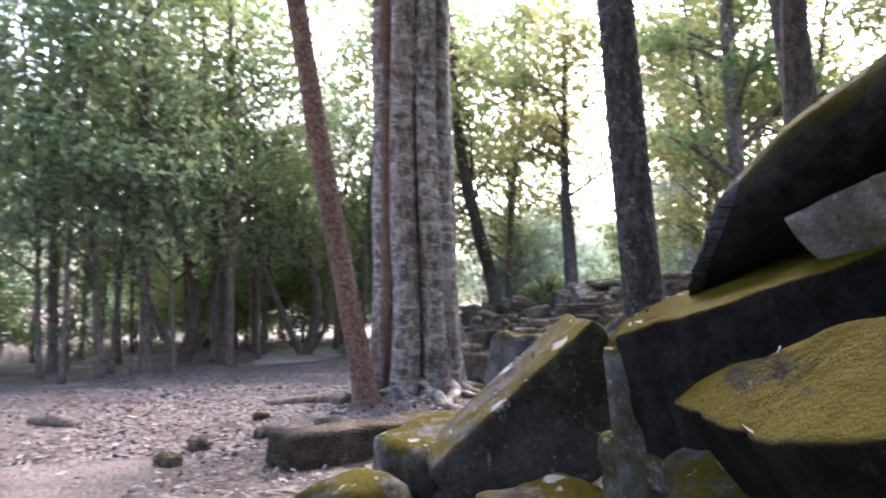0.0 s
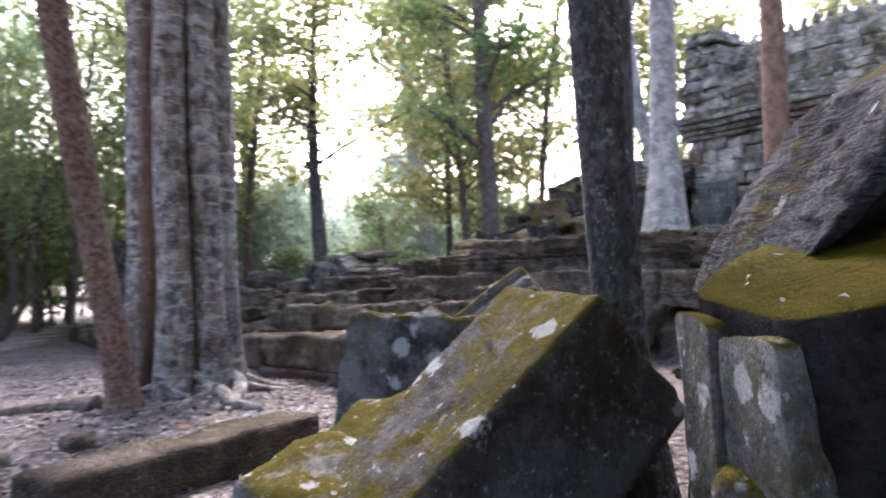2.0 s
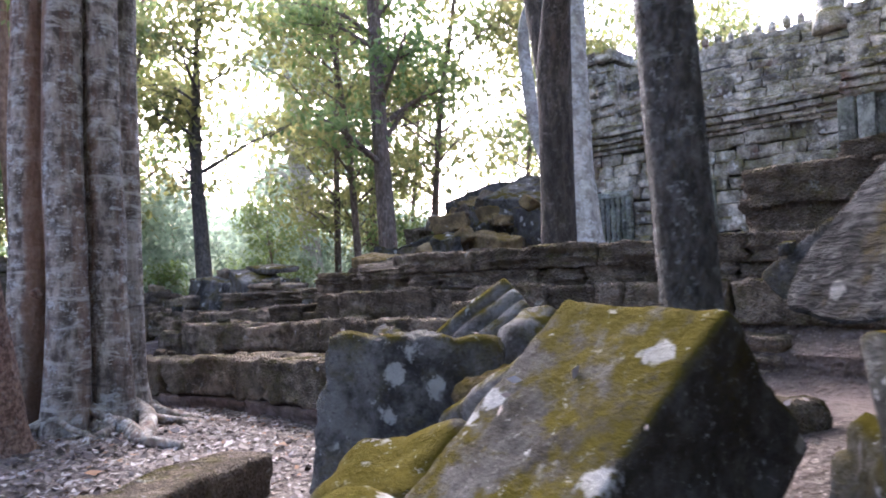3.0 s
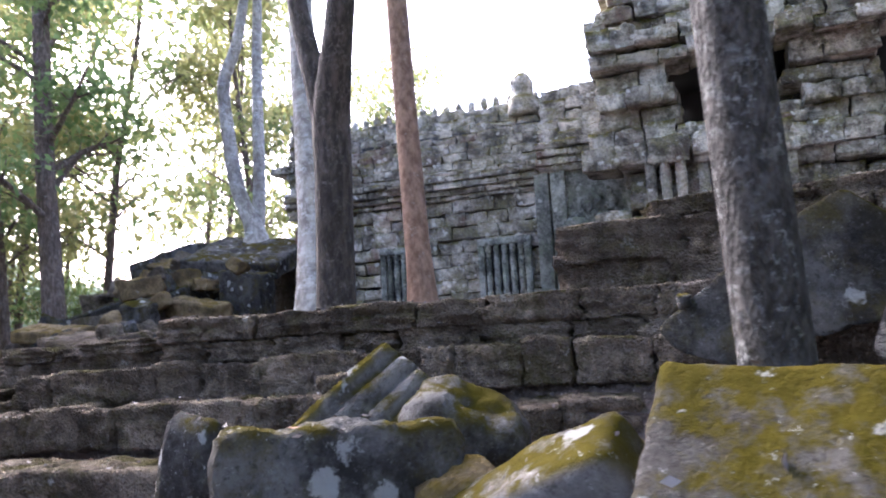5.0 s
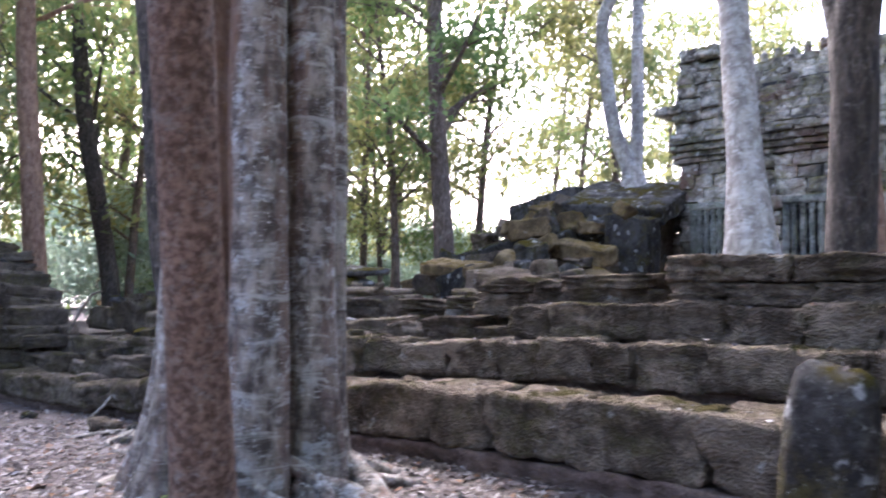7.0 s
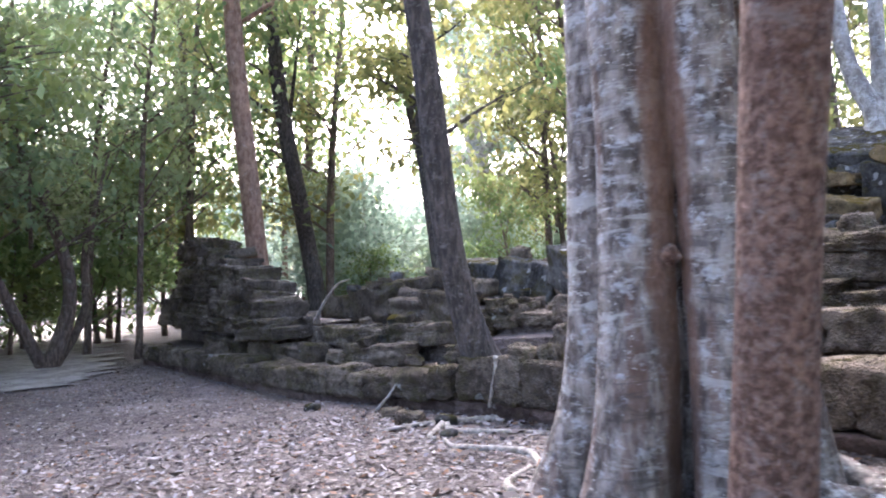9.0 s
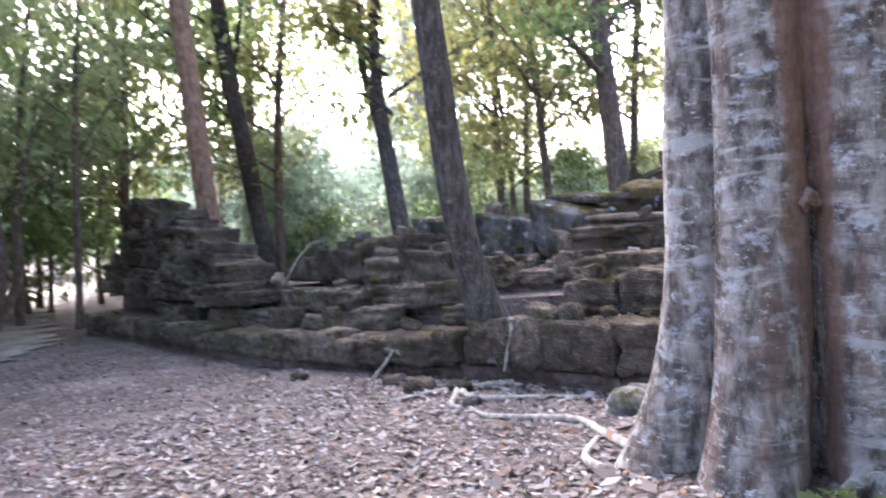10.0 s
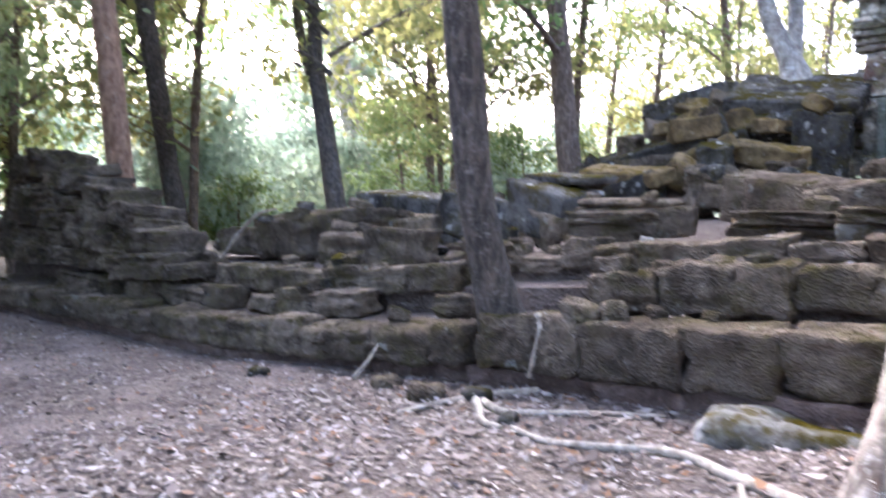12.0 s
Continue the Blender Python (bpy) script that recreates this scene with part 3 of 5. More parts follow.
tree("rubble_tree", "pale twin-stemmed tree rooted on a fallen slab", [(-9.1, 16.4, 4.1, 0.5), (-9.2, 16.45, 4.7, 0.27), (-9.75, 16.5, 5.9, 0.2), (-10.0, 16.5, 7.3, 0.19), (-10.2, 16.6, 9.0, 0.17), (-9.7, 16.6, 10.2, 0.15), (-9.3, 16.7, 13, 0.1), (-9.2, 17, 17, 0.04)],
     BARK_WHITE, LEAF_HAZY, 10, 3, 0.6, 40, 0.8, 0.25, 11, 12, forks=[[(-9.2, 16.55, 4.6, 0.2), (-9.25, 16.8, 6, 0.17), (-9.3, 16.9, 9, 0.15), (-9.2, 17, 14, 0.1)]])
tree("brown_tree", "tall straight brown tree with bright leaf sprays", [(-13.3, 13.75, 1.0, 0.42), (-13.34, 13.79, 1.9, 0.31), (-13.64, 13.89, 4, 0.27), (-14.04, 14.02, 7, 0.24), (-14.6, 14.3, 12, 0.2), (-15, 14.5, 17, 0.08)],
     BARK_GREY, LEAF_GREEN, 18, 3.2, 0.25, 52, 0.65, 0.26, 12, 14)
tree("terrace_tree", "dark leaning tree rooted in the terrace steps", [(-7.31, 3.80, 0.2, 0.30), (-7.34, 3.64, 0.62, 0.205), (-7.365, 3.47, 1.2, 0.165), (-7.39, 3.32, 2, 0.155), (-7.45, 3.14, 4, 0.14), (-7.7, 2.9, 7, 0.12), (-7.9, 2.6, 11, 0.04)],
     BARK_DARK, LEAF_GREEN, 8, 2.6, 0.7, 45, 0.6, 0.18, 13, 18, steps=7)
tree("far_slim_tree", "slim straight tree beyond the terrace", [(-30.5, 6.6, -0.4, 0.3), (-30.3, 6.5, 2, 0.22), (-29.8, 6.3, 5, 0.2), (-29.4, 6.2, 10, 0.16), (-29, 6, 16, 0.06)], BARK_GREY, LEAF_GREEN, 14, 3.4, 0.36, 34, 0.8, 0.30, 14, 10)
tree("far_brown_tree", "straight tree with a rusty lower trunk", [(-18.3, 5.1, -0.3, 0.34), (-18.25, 5.08, 1, 0.26), (-18.05, 4.78, 4, 0.235), (-17.85, 4.48, 7, 0.21), (-17.6, 4.2, 12, 0.17), (-17.5, 4.1, 18, 0.06)], BARK_ORANGE, LEAF_YELLOW, 14, 3.2, 0.4, 34, 0.75, 0.27, 15, 12)
tree("far_curved_tree", "curving dark tree beyond the terrace", [(-22.8, 8.4, -0.2, 0.36), (-22.76, 8.47, 1, 0.29), (-22.9, 8.3, 2.6, 0.27), (-21.9, 7.6, 4.2, 0.25), (-21.3, 7.0, 6.2, 0.23), (-20.8, 6.6, 8, 0.2), (-20.4, 6.2, 13, 0.08)], BARK_DARK, LEAF_GREEN, 14, 3.4, 0.36, 34, 0.75, 0.28, 16, 12)
tree("far_forked_tree", "dark forked tree with a leafy crown", [(-17.0, 9.7, 0.2, 0.32), (-17.3, 9.78, 1.2, 0.26), (-18.2, 10.0, 4, 0.22), (-18.5, 10.05, 5.2, 0.2), (-18.6, 10.1, 7, 0.15), (-18.7, 10.2, 11, 0.06)], BARK_DARK, LEAF_YELLOW, 14, 3.2, 0.4, 38, 0.7, 0.27, 17, 12,
     forks=[[(-18.2, 10, 4, 0.14), (-19.3, 10.4, 5.2, 0.13), (-19.9, 10.5, 6.8, 0.12), (-20.2, 10.8, 9.5, 0.04)]])
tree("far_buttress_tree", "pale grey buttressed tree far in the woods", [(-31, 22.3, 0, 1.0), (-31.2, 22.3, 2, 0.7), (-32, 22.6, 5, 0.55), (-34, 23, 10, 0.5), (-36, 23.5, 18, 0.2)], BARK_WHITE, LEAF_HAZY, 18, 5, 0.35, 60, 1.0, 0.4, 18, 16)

for k, (x, y) in enumerate(((-21.5, 0.7), (-19.6, -3.4))):
    z = ground_z(x, y)
    tree("many_stemmed_tree", "low dark tree with several leaning stems", [(x, y, z - 0.2, 0.24), (x + 0.3, y + 0.5, z + 1.6, 0.17), (x + 0.2, y + 0.3, z + 3.2, 0.14), (x - 0.2, y - 0.5, z + 5.5, 0.10), (x, y - 0.8, z + 8.5, 0.04)], BARK_GREY, LEAF_DARK, 16, 3.0, 0.3, 28, 0.6, 0.2, 60 + k, 10,
         forks=[[(x, y, z - 0.2, 0.16), (x + 0.3, y - 0.7, z + 1.4, 0.13), (x + 0.2, y - 1.5, z + 3.4, 0.10), (x + 0.3, y - 2.2, z + 6, 0.04)], [(x, y, z - 0.2, 0.14), (x - 0.3, y + 0.9, z + 1.3, 0.11), (x - 0.5, y + 1.0, z + 3.0, 0.09), (x - 0.4, y + 1.6, z + 5.5, 0.03)]],
         extra_ends=[(x + 0.2, y - 1.6, z + 3.6), (x + 0.3, y - 2.0, z + 4.6), (x + 0.1, y - 1.2, z + 4.2), (x - 0.5, y + 1.1, z + 3.4), (x - 0.3, y + 1.6, z + 4.6), (x - 0.8, y + 0.6, z + 4.0)])

# ---- woods: three kinds of tree built once, then copied ----
def woodland_proto(name, label, height, rad, low, limbs, reach, per, spread, size, leaf, barkm, seed, lean=0.5):
    return tree(name, label, [(0, 0, -0.3, rad * 1.4), (0.05, 0, 0.6, rad), (lean * 0.35, 0.1, height * 0.4, rad * 0.8), (lean, 0.2, height * 0.75, rad * 0.5), (lean * 1.1, 0.2, height, rad * 0.12)],
                barkm, leaf, limbs, reach, low, per, spread, size, seed, 8, group="trees of the woods", steps=3)


protos = [
    woodland_proto("understorey_tree", "slender understorey tree with dark green leaves", 11.0, 0.075, 0.22, 20, 2.2, 19, 0.55, 0.2, LEAF_DARK, BARK_GREY, 31, 0.9),
    woodland_proto("tall_woodland_tree", "tall woodland tree with green leaves", 17, 0.19, 0.26, 21, 4.0, 24, 0.85, 0.31, LEAF_GREEN, BARK_GREY, 32, -0.6),
    woodland_proto("yellowing_tree", "tall tree with thin yellow-green leaves", 16, 0.16, 0.22, 20, 3.6, 33, 0.85, 0.32, LEAF_YELLOW, BARK_GREY, 33, 1.2),
    woodland_proto("hazy_far_tree", "far tree with haze painted into its pale green leaves", 9, 0.16, 0.03, 24, 4.0, 34, 1.05, 0.45, LEAF_HAZY, BARK_WHITE, 34, 0.4),
    woodland_proto("leafy_shrub", "low leafy green woodland shrub", 3.2, 0.05, 0.05, 16, 1.5, 24, 0.42, 0.18, LEAF_GREEN, BARK_GREY, 35, 0.2),
]
PLANT = []
wr = np.random.RandomState(21)


def clear_of(x, y, gap):
    return all((x - px) ** 2 + (y - py) ** 2 > gap * gap for px, py in PLANT)


def scatter(count, kind, xlo, xhi, ylo, yhi, gap, smin, smax, keep=lambda x, y: True):
    made = 0
    for _ in range(count * 25):
        if made >= count:
            break
        x, y = wr.uniform(xlo, xhi), wr.uniform(ylo, yhi)
        if keep(x, y) and clear_of(x, y, gap):
            PLANT.append((x, y))
            s = wr.uniform(smin, smax)
            ob = copy_thing(protos[kind], pose(x, y, ground_z(x, y) - 0.05, 0, 0, wr.uniform(0, 360)))
            ob.scale = (s, s, s * wr.uniform(0.9, 1.1))
            made += 1


def off_gap(x, y):
    """Leaves open the glade that the low sun shines through."""
    a = math.degrees(math.atan2(y - 0.5, -(x - 5)))
    return not (17 < a < 33 and x > -45)


scatter(28, 0, -26, -12, -17, -1.2, 1.3, 0.8, 1.25)
scatter(5, 0, -30, -19.5, -1, 3, 1.8, 0.9, 1.3)
scatter(9, 1, -45, -17, -24, -2, 3.5, 0.8, 1.2)
scatter(5, 1, -50, -28, 0, 14, 4.0, 0.8, 1.1)
scatter(8, 2, -42, -21, 7, 32, 4.5, 0.8, 1.2, off_gap)
scatter(5, 2, -24, -9, 24, 40, 4.5, 0.7, 1.0, off_gap)
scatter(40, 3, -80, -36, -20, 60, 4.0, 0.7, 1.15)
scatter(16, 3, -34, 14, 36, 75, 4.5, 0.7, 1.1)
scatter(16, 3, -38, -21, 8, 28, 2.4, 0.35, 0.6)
scatter(4, 4, -24, -16, 6.5, 20, 1.8, 0.7, 1.0)
scatter(10, 4, -28, -14, -14, -2.5, 1.8, 0.6, 1.0)
# the last three trees stand out of view, added to shade the near blocks
for kind, x, y, s, turn in ((2, -16.2, 18.0, 0.95, 40), (2, -12.3, 21.0, 0.9, 160), (2, -24, 21, 1.1, 80), (2, -17.6, 15.8, 0.9, 220), (2, -22, 17.8, 1.0, 130), (2, -27, 5.5, 0.9, 10), (1, -16.5, -6.5, 0.85, 60), (1, -17, -1.6, 0.8, 20), (1, -20.5, -2.3, 0.85, 100), (1, -14.8, -3.6, 0.75, 200), (2, -23.5, -1.2, 0.9, 300), (4, -27.5, 2.4, 1.7, 15), (4, -29, -1.2, 1.8, 70), (4, -31, 3.6, 1.9, 140), (4, -26.5, -2.2, 1.6, 210), (4, -34, 1.2, 2.0, 260), (4, -30, 5.4, 1.8, 330), (0, -28, 3.4, 1.0, 90), (0, -32, -0.4, 1.1, 200), (1, 8.2, -0.6, 1.0, 30), (1, 7.9, 3.9, 0.95, 140), (1, 6.9, -3.4, 1.0, 250)):
    PLANT.append((x, y))
    copy_thing(protos[kind], pose(x, y, ground_z(x, y) - 0.05, 0, 0, turn)).scale = (s, s, s)
scatter(3, 1, -25, -15, -15, -5, 2.6, 0.75, 1.0)
scatter(9, 4, -36, -25, -7, 2.5, 1.8, 0.9, 1.5)
scatter(7, 0, -36, -25, -7, 2.5, 1.6, 0.9, 1.3)
# woods behind and beside the walk, added out of view to shade the stones
scatter(12, 1, 8.5, 18, -12, 12, 2.6, 0.8, 1.1)
scatter(4, 1, -6, 12, -20, -9, 3.2, 0.8, 1.1)
scatter(10, 0, 7.5, 13, -9, 9, 1.4, 0.9, 1.3)
scatter(7, 1, 6.8, 12, 4.5, 10, 1.8, 0.8, 1.0)
scatter(5, 1, 8, 14, -8, 0, 1.8, 0.7, 0.9)
for p in protos:
    for o in (*p.children_recursive, p):
        bpy.data.objects.remove(o)

bush_r = np.random.RandomState(5)
bush = empty("yellow_bush", pose(-33, 14.4, ground_z(-33, 14.4)), "small bush with bright yellow leaves", "bush")
bw, be = limbs_and_ends(bush_r, (0, 0, 0), (0, 0, 2.4), 14, 1.3, 0.1, 0.06)
part("branchwork", joined("branchwork", bw, BARK_GREY), bush)
part("crown", quads_mesh("crown", leaf_quads(crown_points(bush_r, be, 26, 0.3), 0.22, bush_r), LEAF_BRIGHT), bush)

# ---- the stepped terrace ----
BLOCKS = {}


GROOVES = (((0.62, 0.07, 0.09), (0.30, 0.05, 0.06)), ((0.70, 0.06, 0.10),), ((0.45, 0.07, 0.07),), ((0.78, 0.05, 0.07), (0.55, 0.05, 0.06), (0.25, 0.07, 0.08)), ())


def block_pool(material, count=12, n=6, edge=0.055, rough=0.075, deep=True):
    """A few unit blocks of one stone; each course stretches them to its own sizes."""
    key = (material.name, n, edge, deep)
    if key not in BLOCKS:
        BLOCKS[key] = [rock_mesh("block", (1, 1, 1), material, n, edge, rough, 50 + i, freq=2.8, grooves=GROOVES[i % 5] if deep else ()) for i in range(count)]
    return BLOCKS[key]


cr = np.random.RandomState(11)


def course(parent, x0, x1, front, zbot, ztop, depth, length, material, wild=0.02, gap=0.004, drop=0.0, name="stone_block", n=6, edge=0.055, tilt=1.2, pool=None):
    """A row of hewn blocks along x. front, zbot, ztop: functions of x, or numbers."""
    f = [v if callable(v) else (lambda x, v=v: v) for v in (front, zbot, ztop)]
    pool = pool or block_pool(material, n=max(n, 10), edge=edge)
    x = x0
    while x < x1 - 0.05:
        w = min(length * cr.uniform(0.7, 1.35), x1 - x)
        if x1 - (x + w) < 0.2:
            w = x1 - x
        c = x + w / 2
        if cr.uniform() >= drop:
            zb, zt = f[1](c), f[2](c)
            h = zt - zb + cr.normal(0, wild)
            d = depth * cr.uniform(0.9, 1.1)
            slope = math.degrees(math.atan2(f[0](c + 0.1) - f[0](c - 0.1), 0.2))
            rise = math.degrees(math.atan2(f[1](c + 0.1) - f[1](c - 0.1), 0.2))
            ob = new(name, pool[cr.randint(len(pool))])
            ob.parent = parent
            ob.matrix_basis = pose(c, f[0](c) + d / 2 + cr.normal(0, wild), zb + h / 2, cr.normal(0, tilt), -rise + cr.normal(0, tilt * 0.6), slope + cr.normal(0, tilt)) @ Matrix.Diagonal((w - gap, d, h - gap * 0.6, 1))
        x += w


def lin(*pairs):
    xs, ys = [p[0] for p in pairs], [p[1] for p in pairs]
    return lambda x: float(np.interp(x, xs, ys))


def plus(f, d):
    return lambda x: f(x) + d


front_line = lin((-23, 2.5), (-11.2, 3.2), (-7.5, 3.45), (-2.85, 3.72), (0.2, 3.95))
base_line = lin((-23, -0.5), (-11, -0.36), (-7.5, -0.06), (-2.85, 0.18), (0.2, 0.25))
# earth core behind the steps
core_v, core_f = [], []
xs = list(np.arange(-21, 9.01, 1.0))
for x in xs:
    r = smooth_step(-4.5, -1.8, x)
    fy, bz = front_line(x), base_line(x)
    prof = [(fy + 0.25, bz - 0.3), (fy + 0.25, bz + 0.45), (fy + 1.2, bz + 0.5), (fy + 1.2, bz + 0.75), (fy + 1.55, bz + 0.8 + 0.1 * r), (fy + 1.6, bz + 0.98 + 0.15 * r), (fy + 1.9, bz + 1.0 + 0.32 * r), (9.0, bz + 1.05 + 0.36 * r), (9.0, bz - 0.3)]
    core_v += [(x, a, b) for a, b in prof]
k = 9
for i in range(len(xs) - 1):
    core_f += [(i * k + j, i * k + (j + 1) % k, (i + 1) * k + (j + 1) % k, (i + 1) * k + j) for j in range(k)]
core_f += [tuple(range(k))[::-1], tuple((len(xs) - 1) * k + j for j in range(k))]
terrace = tagged(new("terrace", mesh_of("terrace", core_v, core_f, SOIL, False)), "ruined stepped terrace of dark brown laterite blocks", "terrace", "", "structure")
# footing and plinth
course(terrace, -20, 0.3, plus(front_line, -0.02), plus(base_line, -0.15), plus(base_line, 0.17), 0.5, 0.62, PAVING_RED, 0.01)
course(terrace, -7.35, -5.0, plus(front_line, -0.10), plus(base_line, 0.16), plus(base_line, 0.60), 0.6, 0.42, LATERITE, 0.02, tilt=2)
course(terrace, -5.0, 0.3, front_line, plus(base_line, 0.2), plus(base_line, 0.62), 0.62, 0.85, LATERITE, 0.012, n=7, edge=0.09)
course(terrace, -20, -7.5, lin((-23, 2.45), (-10.3, 3.1), (-7.5, 3.22)), plus(base_line, 0.16), plus(base_line, 0.50), 0.6, 0.6, LATERITE, 0.03, n=7, edge=0.14, tilt=2)
# second step
course(terrace, -5.2, 0.4, plus(front_line, 0.92), plus(base_line, 0.62), plus(base_line, 0.96), 0.5, 0.48, LATERITE, 0.012, tilt=1.5, edge=0.08)
course(terrace, -6.9, -5.2, plus(front_line, 0.8), plus(base_line, 0.58), plus(base_line, 0.98), 0.6, 0.5, LATERITE, 0.03, tilt=3)
course(terrace, -17, -7.7, plus(front_line, 0.45), plus(base_line, 0.48), plus(base_line, 0.76), 0.5, 0.55, LATERITE, 0.035, drop=0.12, n=7, edge=0.12, tilt=4)
# third step
course(terrace, -3.6, 0.6, plus(front_line, 1.27), plus(base_line, 0.94), plus(base_line, 1.26), 0.5, 0.44, LATERITE, 0.012)
course(terrace, -8.6, -3.6, plus(front_line, 1.45), plus(base_line, 0.90), plus(base_line, 1.16), 0.5, 0.55, LATERITE, 0.04, drop=0.15, tilt=4)
course(terrace, -17, -8.6, plus(front_line, 0.95), plus(base_line, 0.72), plus(base_line, 1.04), 0.55, 0.6, LATERITE, 0.03, drop=0.05, tilt=3)
course(terrace, 0.6, 2.6, lin((0.6, 5.3), (2.6, 5.42)), 1.18, 1.5, 0.45, 0.48, LATERITE, 0.012)
course(terrace, 0.3, 2.3, lin((0.3, 4.95), (2.3, 5.15)), 0.86, 1.14, 0.45, 0.45, LATERITE, 0.03, drop=0.2, tilt=4)
# upper kerb wall with its groove
upper = lin((-2.1, 5.16), (-0.7, 5.32), (1.4, 5.55), (5, 5.9))
course(terrace, -2.12, 5.2, plus(upper, 0.04), 1.46, 1.65, 0.5, 0.56, LATERITE, 0.006, tilt=0.5)
course(terrace, -2.12, 5.2, upper, 1.645, 1.86, 0.55, 0.56, LATERITE, 0.006, tilt=0.5)
# dark wall stub on the terrace
course(terrace, 1.26, 6.2, 6.05, 1.72, 2.12, 0.55, 0.8, LATERITE, 0.02, n=6)
course(terrace, 1.28, 6.2, 6.07, 2.11, 2.42, 0.55, 0.75, LATERITE, 0.02, n=6)
course(terrace, 2.0, 6.2, 6.09, 2.41, 2.56, 0.55, 0.9, LATERITE, 0.02)
# moulded blocks standing on the back of the steps
for x0, x1, y, zb in ((-8.2, -7.3, 5.95, 1.0), (-6.3, -5.3, 5.95, 1.02), (-5.25, -4.6, 5.8, 1.05), (-4.6, -3.4, 5.6, 1.25), (-3.4, -2.4, 5.5, 1.3)):
    course(terrace, x0, x1, y, zb, zb + 0.28, 0.55, 0.9, LATERITE, 0.01)
    course(terrace, x0 + 0.04, x1 - 0.04, y - 0.04, zb + 0.28, zb + 0.42, 0.6, 0.9, LATERITE, 0.01)
# broken wall at the far end
for i, (a, b) in enumerate(((-21.4, -13.0), (-21.2, -13.6), (-21.0, -14.3), (-20.8, -15.4), (-20.7, -16.6), (-20.6, -17.8), (-20.5, -19.2))):
    course(terrace, a, b, 3.4 + 0.07 * i, 0.45 + 0.32 * i, 0.78 + 0.32 * i, 0.9, 0.62, LATERITE, 0.07, tilt=4.5, n=6, drop=0.05 if i > 3 else 0)
course(terrace, -14.5, -8.4, 4.9, 0.7, 1.15, 0.7, 0.9, LATERITE, 0.06, drop=0.2, tilt=5)

# ---- the temple ----
def temple_wing(name, label):
    return tagged(new(name), label, "temple", "", "structure")


temple = temple_wing("temple_gallery", "long grey sandstone temple gallery with a corbelled roof")


def slab(name, lo, hi, material, parent, n=2, edge=0.03, rough=0.02, seed=0):
    c, s = [(a + b) / 2 for a, b in zip(lo, hi)], [b - a for a, b in zip(lo, hi)]
    ob = part(name, rock_mesh(name, s, material, n, edge, rough, seed), parent)
    ob.location = c
    return ob


TP = block_pool(SANDSTONE, 14, 5, 0.035, 0.075, False)


def tc(x0, x1, y, zb, zt, depth=0.5, length=0.55, wild=0.032, drop=0.0, tilt=0.5):
    course(temple, x0, x1, y, zb, zt, depth, length, SANDSTONE, wild, 0.014, drop, "wall_block", tilt=tilt, pool=TP)


# core of the gallery, painted near-black as the shade inside
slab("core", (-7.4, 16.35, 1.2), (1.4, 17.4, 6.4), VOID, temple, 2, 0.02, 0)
for i in range(9):
    tc(-7.6, -1.2, 16.0 + cr.normal(0, 0.01), 1.9 + 0.31 * i, 2.21 + 0.31 * i, 0.5, 0.5)
for i, (dy, h) in enumerate(((-0.06, 0.12), (-0.12, 0.14), (-0.2, 0.16), (-0.26, 0.14), (-0.16, 0.12))):
    z = 4.69 + sum((0.12, 0.14, 0.16, 0.14, 0.12)[:i])
    tc(-7.8, -1.15, 16.0 + dy, z, z + h, 0.6, 0.75, 0.006)
for i in range(7):
    a = i / 7
    tc(-6.9, -1.2, 16.0 + 0.85 * a ** 1.6, 5.37 + 0.235 * i, 5.61 + 0.235 * i, 0.6, 0.5, 0.02)
tc(-6.9, -1.2, 16.95, 7.0, 7.12, 0.4, 0.6)
for i in range(17):
    x = -6.7 + i * 0.33
    f = part("ridge_finial", ico_blob("ridge_finial", 0.13, SANDSTONE, i, (0.8, 0.6, 1.5), 0.3, 1), temple)
    f.location = (x, 17.1, 7.22 + cr.uniform(-0.05, 0.05))
# end gable at the gallery's broken corner
for i in range(7):
    tc(-7.75 + 0.03 * i, -6.6, 15.9 + cr.normal(0, 0.03), 5.37 + 0.29 * i, 5.66 + 0.29 * i, 1.0, 0.42, 0.03)
tc(-8.2, -7.0, 15.8, 5.9, 6.15, 0.8, 0.5, 0.03)
# false windows with turned bars
def false_window(x, z, w, h, y):
    ob = tagged(new("false_window"), "blind stone window with turned balusters", "window", "false windows")
    ob.matrix_world = pose(x, y, z)
    # backing painted near-black for the shade between the bars
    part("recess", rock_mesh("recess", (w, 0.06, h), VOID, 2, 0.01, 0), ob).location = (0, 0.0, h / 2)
    for dx in (-w / 2 - 0.07, w / 2 + 0.07):
        part("jamb", rock_mesh("jamb", (0.15, 0.16, h + 0.2), CARVED, 3, 0.02, 0.01), ob).location = (dx, -0.03, h / 2)
    for dz in (-0.06, h + 0.07):
        part("lintel", rock_mesh("lintel", (w + 0.3, 0.18, 0.16), CARVED, 3, 0.02, 0.01), ob).location = (0, -0.05, dz)
    for i in range(5):
        px = -w / 2 + w * (i + 0.5) / 5
        prof = [(px, -0.06, 0.02, 0.06), (px, -0.06, h * 0.1, 0.075), (px, -0.06, h * 0.16, 0.05), (px, -0.06, h * 0.35, 0.075), (px, -0.06, h * 0.5, 0.06), (px, -0.06, h * 0.65, 0.075), (px, -0.06, h * 0.84, 0.05), (px, -0.06, h * 0.9, 0.075), (px, -0.06, h, 0.06)]
        part("baluster", joined("baluster", [tube(prof, 8, 2)], CARVED), ob)
    return ob


false_window(-2.1, 2.35, 0.95, 1.2, 15.95)
false_window(-4.6, 2.35, 0.9, 1.2, 15.95)
false_window(-6.75, 2.35, 0.8, 1.2, 15.95)
